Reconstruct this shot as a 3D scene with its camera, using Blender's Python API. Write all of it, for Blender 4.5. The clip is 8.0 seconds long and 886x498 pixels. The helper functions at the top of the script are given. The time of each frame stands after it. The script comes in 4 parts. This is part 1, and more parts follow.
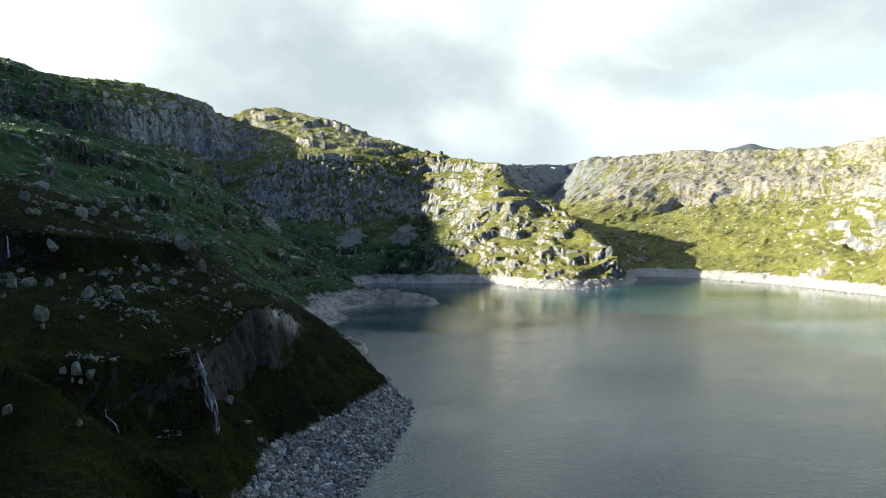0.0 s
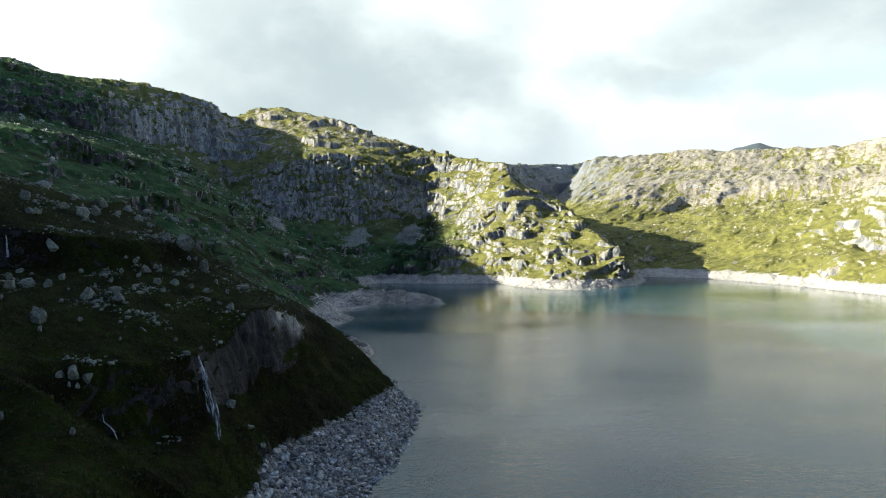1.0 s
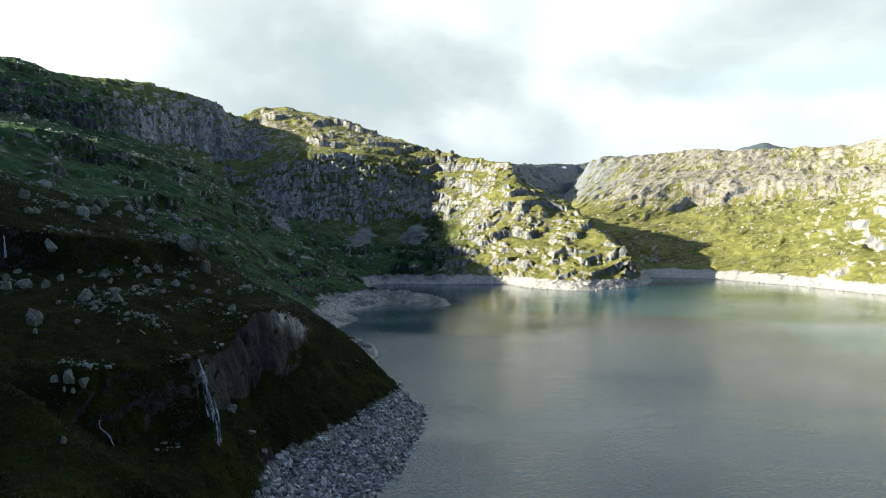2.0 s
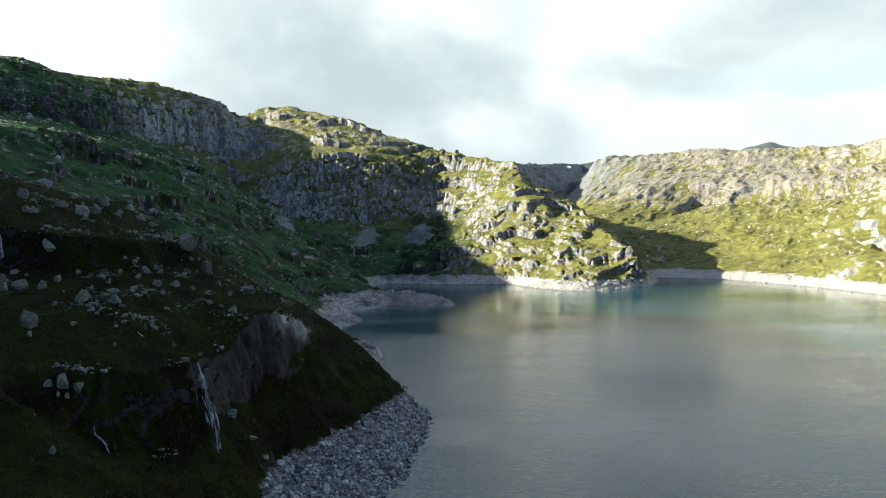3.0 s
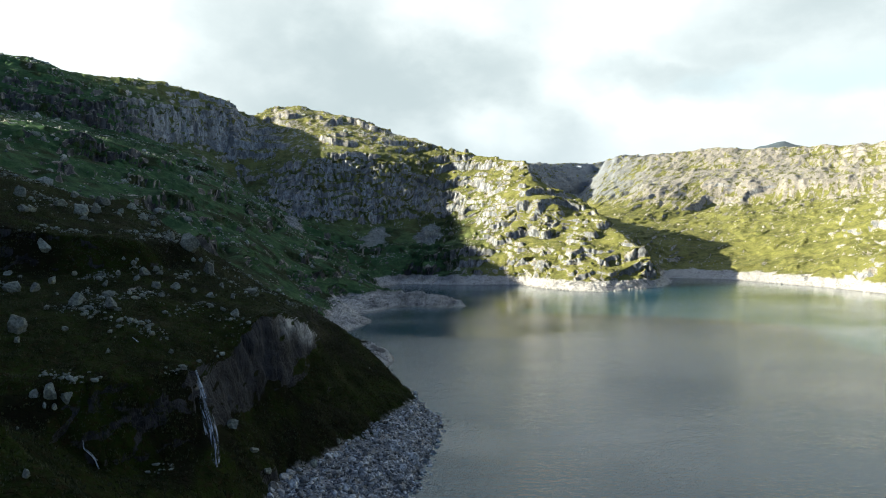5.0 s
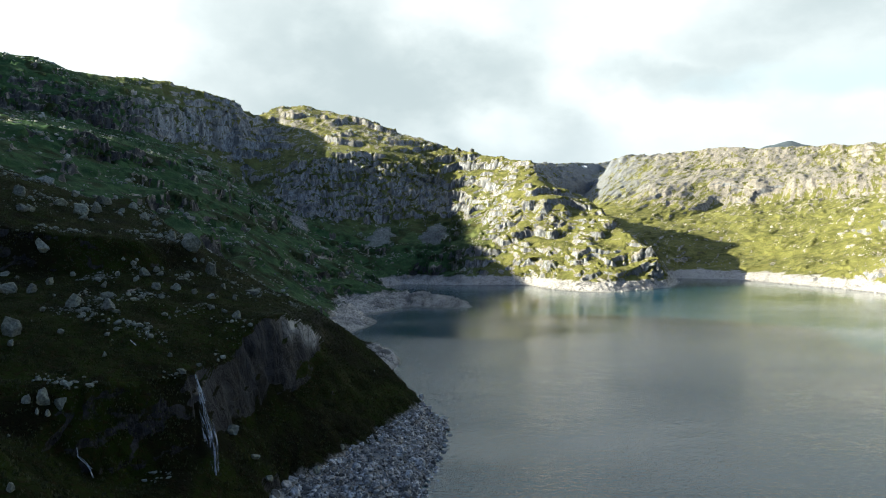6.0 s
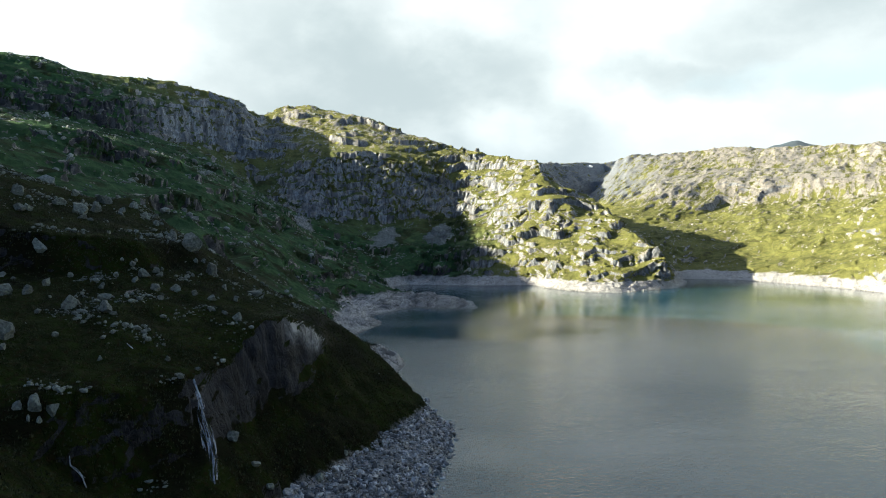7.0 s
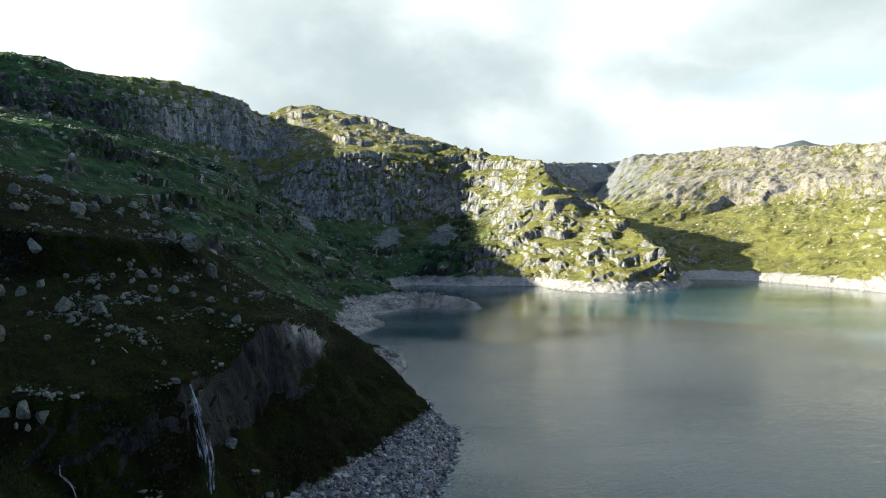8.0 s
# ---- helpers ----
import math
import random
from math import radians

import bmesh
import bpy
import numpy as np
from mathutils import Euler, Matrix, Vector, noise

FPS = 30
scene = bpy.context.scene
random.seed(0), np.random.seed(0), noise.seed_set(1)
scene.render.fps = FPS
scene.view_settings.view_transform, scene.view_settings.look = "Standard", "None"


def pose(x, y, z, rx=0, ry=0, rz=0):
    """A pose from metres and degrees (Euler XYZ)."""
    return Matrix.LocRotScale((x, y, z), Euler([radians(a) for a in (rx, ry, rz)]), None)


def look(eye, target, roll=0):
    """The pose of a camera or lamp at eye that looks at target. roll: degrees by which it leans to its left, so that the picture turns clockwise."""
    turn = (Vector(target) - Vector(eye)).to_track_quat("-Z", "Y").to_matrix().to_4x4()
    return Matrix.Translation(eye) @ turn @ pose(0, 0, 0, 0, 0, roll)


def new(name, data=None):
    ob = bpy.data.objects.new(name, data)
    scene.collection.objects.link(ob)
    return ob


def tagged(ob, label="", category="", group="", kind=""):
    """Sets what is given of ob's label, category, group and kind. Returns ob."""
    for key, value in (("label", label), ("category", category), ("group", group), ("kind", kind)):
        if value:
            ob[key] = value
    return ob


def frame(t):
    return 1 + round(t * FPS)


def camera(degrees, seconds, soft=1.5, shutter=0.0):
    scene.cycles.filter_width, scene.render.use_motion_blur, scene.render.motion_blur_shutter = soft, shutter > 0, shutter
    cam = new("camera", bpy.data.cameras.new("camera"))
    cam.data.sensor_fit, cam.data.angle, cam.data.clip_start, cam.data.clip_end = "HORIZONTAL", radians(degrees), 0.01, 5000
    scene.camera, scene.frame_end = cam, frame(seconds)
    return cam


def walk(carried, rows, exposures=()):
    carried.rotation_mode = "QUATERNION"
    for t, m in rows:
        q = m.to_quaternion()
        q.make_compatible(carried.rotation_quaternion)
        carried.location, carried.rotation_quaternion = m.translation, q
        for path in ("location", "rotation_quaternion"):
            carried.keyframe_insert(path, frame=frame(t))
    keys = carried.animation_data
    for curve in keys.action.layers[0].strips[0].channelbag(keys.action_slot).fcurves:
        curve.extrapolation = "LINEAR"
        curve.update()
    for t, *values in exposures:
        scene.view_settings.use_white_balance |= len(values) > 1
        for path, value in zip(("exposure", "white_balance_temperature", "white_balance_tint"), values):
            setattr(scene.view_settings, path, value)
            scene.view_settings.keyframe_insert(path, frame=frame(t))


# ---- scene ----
# ---------------------------------------------------------------- camera
cam = camera(66, 8.0, soft=1.0)
# seconds, place, pitch and yaw of a slow forward flight that turns a little to the left
FLIGHT = [
    (0.0, 0.00, 0.00, 50.00, -1.542, 0.000), (0.5, -0.22, 1.87, 49.98, -1.547, 0.235),
    (1.0, -0.43, 3.74, 49.96, -1.547, 0.455), (1.5, -0.65, 5.60, 49.94, -1.546, 0.664),
    (3.0, -1.31, 11.21, 49.87, -1.560, 1.206), (3.5, -1.54, 13.07, 49.84, -1.562, 1.389),
    (4.0, -1.76, 14.94, 49.82, -1.563, 1.560), (4.5, -1.99, 16.81, 49.79, -1.561, 1.763),
    (6.0, -2.67, 22.41, 49.71, -1.557, 2.421), (6.5, -2.90, 24.28, 49.67, -1.552, 2.641),
    (7.0, -3.14, 26.14, 49.64, -1.549, 2.820), (7.5, -3.37, 28.01, 49.61, -1.542, 2.975),
    (8.0, -3.61, 29.88, 49.58, -1.530, 3.122),
]
walk(cam, [(t, pose(x, y, z, 90 + pitch, 0, yaw)) for t, x, y, z, pitch, yaw in FLIGHT],
     exposures=[(0.0, 1.85, 6320, 4), (8.0, 1.85, 6320, 4)])

# ---------------------------------------------------------------- node helper


class Tree:
    """Short calls for building a node tree."""

    def __init__(self, tree):
        self.t = tree
        tree.nodes.clear()

    def node(self, kind, **kw):
        n = self.t.nodes.new(kind)
        for key, value in kw.items():
            setattr(n, key, value)
        return n

    def link(self, a, b):
        if hasattr(a, "is_output"):
            self.t.links.new(a, b)
        else:
            b.default_value = a

    def math(self, op, a, b=0.0, c=0.0):
        n = self.node("ShaderNodeMath", operation=op)
        for sock, v in zip(n.inputs, (a, b, c)):
            self.link(v, sock)
        return n.outputs[0]

    def vmath(self, op, a, b=(0, 0, 0)):
        n = self.node("ShaderNodeVectorMath", operation=op)
        self.link(a, n.inputs[0])
        self.link(b, n.inputs[1])
        return n.outputs["Value" if op in ("LENGTH", "DOT_PRODUCT", "DISTANCE") else "Vector"]

    def noise(self, vec, scale, detail=4, rough=0.55, lac=2.0, distortion=0.0):
        n = self.node("ShaderNodeTexNoise", normalize=True)
        self.link(vec, n.inputs["Vector"])
        for key, v in (("Scale", scale), ("Detail", detail), ("Roughness", rough), ("Lacunarity", lac), ("Distortion", distortion)):
            n.inputs[key].default_value = v
        return n.outputs["Fac"]

    def voronoi(self, vec, scale, feature="F1", out="Distance"):
        n = self.node("ShaderNodeTexVoronoi", feature=feature)
        self.link(vec, n.inputs["Vector"])
        n.inputs["Scale"].default_value = scale
        return n.outputs[out]

    def ramp(self, v, lo, hi, a=0.0, b=1.0):
        n = self.node("ShaderNodeMapRange", interpolation_type="SMOOTHSTEP")
        for sock, val in zip(n.inputs[:5], (v, lo, hi, a, b)):
            self.link(val, sock)
        return n.outputs[0]

    def mix(self, fac, a, b, blend="MIX"):
        n = self.node("ShaderNodeMix", data_type="RGBA", blend_type=blend)
        self.link(fac, n.inputs[0])
        for sock, v in ((n.inputs[6], a), (n.inputs[7], b)):
            self.link(v if hasattr(v, "is_output") else (*v, 1), sock)
        return n.outputs[2]

    def value(self, name):
        n = self.node("ShaderNodeAttribute", attribute_name=name)
        return n.outputs["Fac"]

    def downhill(self, where):
        """The place, drawn out along the fall line of the slopes."""
        near = self.vmath("MULTIPLY", where, (1, 0.45, 0.9))
        east = self.node("ShaderNodeCombineXYZ")
        self.link(self.vmath("DOT_PRODUCT", where, (0.87, -0.49, 0)), east.inputs[0])
        self.link(self.vmath("DOT_PRODUCT", where, (0.09, 0.16, 0)), east.inputs[1])
        self.link(self.vmath("DOT_PRODUCT", where, (0, 0, 0.5)), east.inputs[2])
        x = self.node("ShaderNodeSeparateXYZ")
        self.link(where, x.inputs[0])
        both = self.node("ShaderNodeMix", data_type="VECTOR")
        self.link(self.math("GREATER_THAN", x.outputs["X"], 205.0), both.inputs[0])
        self.link(near, both.inputs[4])
        self.link(east.outputs[0], both.inputs[5])
        return both.outputs[1]

    def node_normal_z(self):
        s = self.node("ShaderNodeSeparateXYZ")
        self.link(self.node("ShaderNodeNewGeometry").outputs["Normal"], s.inputs[0])
        return s.outputs["Z"]

    def bump(self, height, strength, distance, normal=None):
        n = self.node("ShaderNodeBump")
        self.link(height, n.inputs["Height"])
        n.inputs["Strength"].default_value, n.inputs["Distance"].default_value = strength, distance
        if normal:
            self.link(normal, n.inputs["Normal"])
        return n.outputs["Normal"]


# ---------------------------------------------------------------- sky and sun
SUN_HEIGHT = radians(20.7)
SUN_FROM = Vector((-0.98, -0.15, 0)).normalized() * math.cos(SUN_HEIGHT) + Vector((0, 0, math.sin(SUN_HEIGHT)))

sun = new("sun", bpy.data.lights.new("sun", "SUN"))
sun.data.energy, sun.data.angle, sun.data.color = 4.8, radians(0.53), (1.0, 0.90, 0.72)
sun.matrix_world = look((0, 0, 0), -SUN_FROM)

world = bpy.data.worlds.new("sky")
scene.world = world
world.use_nodes = True
w = Tree(world.node_tree)
ray = w.node("ShaderNodeTexCoord").outputs["Generated"]
clear = w.node("ShaderNodeTexSky", sky_type="NISHITA", sun_disc=False)
clear.ozone_density = 0.4
clear.altitude, clear.air_density, clear.dust_density = 1000, 0.5, 1.2
clear.sun_elevation, clear.sun_rotation = SUN_HEIGHT, math.atan2(SUN_FROM.x, SUN_FROM.y)
sep = w.node("ShaderNodeSeparateXYZ")
w.link(ray, sep.inputs[0])
up = sep.outputs["Z"]


def cloud_centre(s, e, wide, tall, soft=1.1):
    """How near the ray is to a cloud at the slopes s (to the side) and e (upwards)."""
    c = Vector((s, 1, e)).normalized()
    d = w.vmath("SUBTRACT", warped, tuple(c))
    d = w.vmath("MULTIPLY", d, (1 / wide, 1 / wide, 1 / tall))
    return w.ramp(w.vmath("LENGTH", d), 1.0 + soft * 0.4, 1.0 - soft * 0.6)


flat_ray = w.vmath("MULTIPLY", ray, (1, 1, 1.7))
puff = w.noise(flat_ray, 5.5, 7, 0.55)
wisp = w.noise(w.vmath("MULTIPLY", ray, (1, 1, 2.6)), 3.2, 5, 0.5, distortion=0.4)
jitter = w.node("ShaderNodeTexNoise")
w.link(ray, jitter.inputs["Vector"])
jitter.inputs["Scale"].default_value, jitter.inputs["Detail"].default_value = 7.0, 5.0
warped = w.vmath("ADD", ray, w.vmath("MULTIPLY", w.vmath("SUBTRACT", jitter.outputs["Color"], (0.5, 0.5, 0.5)), (0.20, 0.20, 0.15)))

# grey bellies of the cloud deck, and the white tops between them
grey = w.math("MAXIMUM", cloud_centre(-0.14, 0.20, 0.27, 0.17), cloud_centre(0.0, 0.14, 0.17, 0.09))
grey = w.math("MAXIMUM", grey, w.math("MULTIPLY", w.math("MAXIMUM", cloud_centre(0.30, 0.215, 0.15, 0.035), cloud_centre(0.52, 0.265, 0.20, 0.05)), 0.7))
grey = w.math("MAXIMUM", grey, w.math("MULTIPLY", cloud_centre(0.60, 0.33, 0.20, 0.08), 0.8))
grey = w.math("MULTIPLY", grey, w.ramp(puff, 0.25, 0.62, 0.6, 1.0))
bright = w.math("MAXIMUM", cloud_centre(0.04, 0.135, 0.06, 0.03, 1.5), cloud_centre(-0.08, 0.33, 0.10, 0.05, 1.5))
grey = w.math("MULTIPLY", grey, w.math("SUBTRACT", 1.0, w.math("MULTIPLY", bright, 0.75)))
blue = w.math("MULTIPLY", cloud_centre(0.50, 0.205, 0.16, 0.035), w.ramp(wisp, 0.36, 0.62, 0.1, 1.0))
haze = w.math("MULTIPLY", cloud_centre(0.16, 0.10, 0.30, 0.05), 0.35)

deck = w.mix(w.ramp(puff, 0.3, 0.7), (0.337, 0.347, 0.348), (0.270, 0.283, 0.287))
deck = w.mix(grey, deck, (0.178, 0.200, 0.208))
deck = w.mix(haze, deck, (0.1915, 0.2163, 0.234))
deck = w.mix(blue, deck, (0.240, 0.297, 0.320))
# higher up the deck is thinner and lets more light through
deck = w.mix(w.ramp(up, 0.36, 0.55), deck, (0.33, 0.37, 0.40))
# the deck thins out overhead and away from it
cover = w.math("MULTIPLY", w.ramp(up, 0.85, 0.60), w.ramp(sep.outputs["Y"], 0.15, 0.75))
cover = w.math("MAXIMUM", cover, w.ramp(w.noise(flat_ray, 2.4, 6, 0.55), 0.55, 0.80, 0.0, 0.3))
back_clear, back_deck, both, out = (w.node(k) for k in ("ShaderNodeBackground", "ShaderNodeBackground", "ShaderNodeMixShader", "ShaderNodeOutputWorld"))
w.link(clear.outputs[0], back_clear.inputs[0])
back_clear.inputs[1].default_value = 0.066
w.link(deck, back_deck.inputs[0])
for a, b in ((cover, both.inputs[0]), (back_clear.outputs[0], both.inputs[1]), (back_deck.outputs[0], both.inputs[2]), (both.outputs[0], out.inputs[0])):
    w.link(a, b)

# ---------------------------------------------------------------- materials


def material(name):
    m = bpy.data.materials.new(name)
    m.use_nodes = True
    t = Tree(m.node_tree)
    p = t.node("ShaderNodeBsdfPrincipled")
    o = t.node("ShaderNodeOutputMaterial")
    t.link(p.outputs[0], o.inputs[0])
    return m, t, p


def rock_colour(t, where):
    """Grey gneiss with dark vertical streaks, warm patches and pale lichen."""
    streak = t.noise(t.vmath("MULTIPLY", where, (1, 1, 0.16)), 0.30, 7, 0.65)
    grain = t.noise(where, 1.6, 7, 0.7)
    down = t.downhill(where)
    blotch = t.noise(down, 0.35, 6, 0.65)
    patch = t.noise(down, 0.06, 4, 0.5)
    c = t.mix(t.ramp(grain, 0.38, 0.62), (0.17, 0.157, 0.135), (0.37, 0.332, 0.275))
    c = t.mix(t.ramp(blotch, 0.42, 0.60, 0, 0.7), c, (0.39, 0.347, 0.285))
    c = t.mix(t.ramp(streak, 0.50, 0.60, 0, 0.7), c, (0.10, 0.097, 0.097))
    c = t.mix(t.ramp(patch, 0.50, 0.64, 0, 0.5), c, (0.43, 0.392, 0.33))
    # upright rock shifts to blue-grey, the cool tint of shaded cliffs put into colour
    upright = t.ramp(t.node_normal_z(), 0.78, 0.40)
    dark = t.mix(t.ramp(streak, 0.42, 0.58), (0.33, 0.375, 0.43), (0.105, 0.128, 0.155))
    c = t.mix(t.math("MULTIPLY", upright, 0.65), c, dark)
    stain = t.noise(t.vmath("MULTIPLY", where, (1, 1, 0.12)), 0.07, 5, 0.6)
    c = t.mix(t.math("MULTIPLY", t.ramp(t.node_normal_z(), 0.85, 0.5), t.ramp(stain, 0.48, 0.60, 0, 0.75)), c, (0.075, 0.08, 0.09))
    # haze and cloud shade of the valley head, put into the rock colour
    c = t.mix(t.math("MULTIPLY", t.value("far_haze_shade"), 0.75), c, (0.13, 0.15, 0.172))
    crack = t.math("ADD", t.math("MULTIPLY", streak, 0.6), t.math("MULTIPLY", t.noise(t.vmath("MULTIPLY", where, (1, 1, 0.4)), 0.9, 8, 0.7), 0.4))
    # deep shade of the near rock steps, painted near-black and broken along cracks
    step_shade = t.mix(t.ramp(crack, 0.42, 0.56), (0.030, 0.031, 0.036), (0.004, 0.0045, 0.006))
    shade_share = t.math("MULTIPLY", t.ramp(t.node_normal_z(), 0.88, 0.55), t.math("MAXIMUM", t.value("step_shade"), 0.0))
    c = t.mix(t.math("MULTIPLY", shade_share, 0.97), c, step_shade)
    c = t.mix(t.math("MULTIPLY", t.ramp(t.value("step_shade"), -0.2, -0.8), t.ramp(streak, 0.58, 0.44, 0.15, 0.9)), c, (0.42, 0.42, 0.41))
    # joints: thin dark lines, mostly upright
    line = t.math("ABSOLUTE", t.math("SUBTRACT", t.noise(t.vmath("MULTIPLY", where, (1, 1, 0.22)), 0.34, 3, 0.55, distortion=0.5), 0.5))
    cross = t.math("ABSOLUTE", t.math("SUBTRACT", t.noise(t.vmath("MULTIPLY", where, (0.5, 0.5, 1.3)), 0.22, 3, 0.6), 0.5))
    joint = t.math("MAXIMUM", t.ramp(line, 0.028, 0.004), t.ramp(cross, 0.014, 0.002, 0, 0.7))
    return t.mix(t.math("MULTIPLY", joint, 0.7), c, (0.04, 0.04, 0.042)), t.math("SUBTRACT", grain, t.math("MULTIPLY", joint, 0.8)), joint


def ground_material():
    m, t, p = material("mountain_ground")
    where = t.node("ShaderNodeNewGeometry").outputs["Position"]
    sepz = t.node("ShaderNodeSeparateXYZ")
    t.link(where, sepz.inputs[0])
    big, mid, fine = t.noise(where, 0.02, 4), t.noise(where, 0.14, 5, 0.6), t.noise(where, 1.1, 6, 0.65)
    g = t.mix(t.ramp(mid, 0.4, 0.6), (0.095, 0.103, 0.027), (0.185, 0.182, 0.055))
    g = t.mix(t.ramp(big, 0.46, 0.60, 0, 0.7), g, (0.20, 0.20, 0.055))
    g = t.mix(t.ramp(fine, 0.50, 0.62, 0, 0.65), g, (0.0564, 0.0526, 0.0188))
    # heather and moss by the near shore, and western grass, coloured darker for shade
    shaded_moor = t.mix(t.ramp(mid, 0.35, 0.65), (0.010, 0.0150, 0.003), (0.022, 0.034, 0.005))
    shaded_moor = t.mix(t.ramp(fine, 0.45, 0.7), shaded_moor, (0.026, 0.018, 0.007))
    shaded_grass = t.mix(t.ramp(mid, 0.4, 0.6), (0.028, 0.078, 0.034), (0.056, 0.125, 0.052))
    shaded_moor = t.mix(t.ramp(t.value("heath_shade"), 0.90, 1.0), shaded_grass, shaded_moor)
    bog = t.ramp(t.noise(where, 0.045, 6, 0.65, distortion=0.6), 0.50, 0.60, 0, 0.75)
    shaded_moor = t.mix(bog, shaded_moor, (0.010, 0.009, 0.005))
    g = t.mix(t.value("heath_shade"), g, shaded_moor)
    g = t.mix(t.ramp(t.noise(where, 0.06, 6, 0.6), 0.54, 0.7, 0, 0.65), g, (0.0451, 0.0414, 0.0188))
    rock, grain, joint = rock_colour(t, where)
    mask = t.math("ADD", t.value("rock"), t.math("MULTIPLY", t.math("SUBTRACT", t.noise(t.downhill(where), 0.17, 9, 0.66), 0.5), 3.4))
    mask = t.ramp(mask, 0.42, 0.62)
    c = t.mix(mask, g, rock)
    # bare stones of scree fans and of the drawn-down shore
    stones = t.voronoi(where, 0.9, out="Color")
    tone = t.node("ShaderNodeSeparateColor")
    t.link(stones, tone.inputs[0])
    pebble = t.mix(tone.outputs[0], (0.16, 0.16, 0.16), (0.46, 0.45, 0.43))
    edge = t.math("ADD", sepz.outputs["Z"], t.math("MULTIPLY", t.math("SUBTRACT", t.noise(where, 0.08, 6, 0.7), 0.5), 9.0))
    ring = t.ramp(edge, 8.2, 6.8)
    # near beach ground is darkened to paint the shade in gaps between stones
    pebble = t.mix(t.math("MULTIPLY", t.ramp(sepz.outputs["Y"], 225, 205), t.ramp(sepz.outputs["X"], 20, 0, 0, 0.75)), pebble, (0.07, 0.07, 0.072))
    shore_rock = t.mix(t.ramp(mid, 0.35, 0.65), t.mix(0.6, pebble, (0.57, 0.54, 0.51)), t.mix(0.5, pebble, (0.49, 0.468, 0.443)))
    # dark rock seams, with the shade of their hollows painted in
    shore_rock = t.mix(t.value("seam_shade"), shore_rock, (0.10, 0.10, 0.10))
    shore_rock = t.mix(t.math("MULTIPLY", joint, 0.75), shore_rock, (0.07, 0.065, 0.06))
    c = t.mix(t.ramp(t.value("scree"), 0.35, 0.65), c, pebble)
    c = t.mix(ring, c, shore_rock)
    c = t.mix(t.ramp(sepz.outputs["Z"], 0.9, 0.1, 0, 0.6), c, (0.08, 0.075, 0.065))
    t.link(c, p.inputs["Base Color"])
    # turf is dull, bare rock has a slight sheen and the ice-polished shore rock is damp
    sheen = t.node("ShaderNodeMath", operation="MULTIPLY")
    damp = t.math("MULTIPLY", ring, t.ramp(t.noise(where, 0.3, 5, 0.6), 0.35, 0.6, 0.4, 1.0))
    t.link(t.math("SUBTRACT", t.math("SUBTRACT", 0.92, t.math("MULTIPLY", mask, 0.3)), t.math("MULTIPLY", damp, 0.32)), p.inputs["Roughness"])
    t.link(t.math("MAXIMUM", t.math("ADD", 0.15, t.math("MULTIPLY", mask, 0.3)), t.math("MULTIPLY", damp, 0.7)), sheen.inputs[0])
    t.link(t.math("SUBTRACT", 1.0, t.math("MULTIPLY", t.math("MAXIMUM", t.value("step_shade"), 0.0), 0.7)), sheen.inputs[1])
    t.link(sheen.outputs[0], p.inputs["Specular IOR Level"])
    h = t.math("ADD", t.math("MULTIPLY", fine, 0.5), t.math("MULTIPLY", t.noise(where, 3.5, 5, 0.7), 0.22))
    h = t.math("ADD", h, t.math("MULTIPLY", grain, 0.3))
    t.link(t.bump(h, 0.9, 1.0), p.inputs["Normal"])
    return m


def water_material():
    m, t, p = material("lake_water")
    where = t.node("ShaderNodeNewGeometry").outputs["Position"]
    p.inputs["Base Color"].default_value = (0.010, 0.058, 0.082, 1)
    p.inputs["IOR"].default_value = 1.36
    p.inputs["Roughness"].default_value = 0.06
    calm = t.ramp(t.noise(t.vmath("MULTIPLY", where, (0.4, 1, 1)), 0.012, 4, 0.55), 0.35, 0.65, 0.35, 1.0)
    place = t.node("ShaderNodeSeparateXYZ")
    t.link(where, place.inputs[0])
    # the head of the lake lies sheltered
    calm = t.math("MULTIPLY", calm, t.ramp(place.outputs["Y"], 200, 460, 1.0, 0.3))
    waves = t.math("ADD", t.math("MULTIPLY", t.noise(t.vmath("MULTIPLY", where, (0.7, 1, 1)), 1.1, 4, 0.6), 0.9),
                   t.math("MULTIPLY", t.noise(t.vmath("MULTIPLY", where, (0.6, 1, 1)), 0.3, 3, 0.5), 0.6))
    t.link(t.bump(t.math("MULTIPLY", waves, calm), 0.6, 0.50), p.inputs["Normal"])
    return m


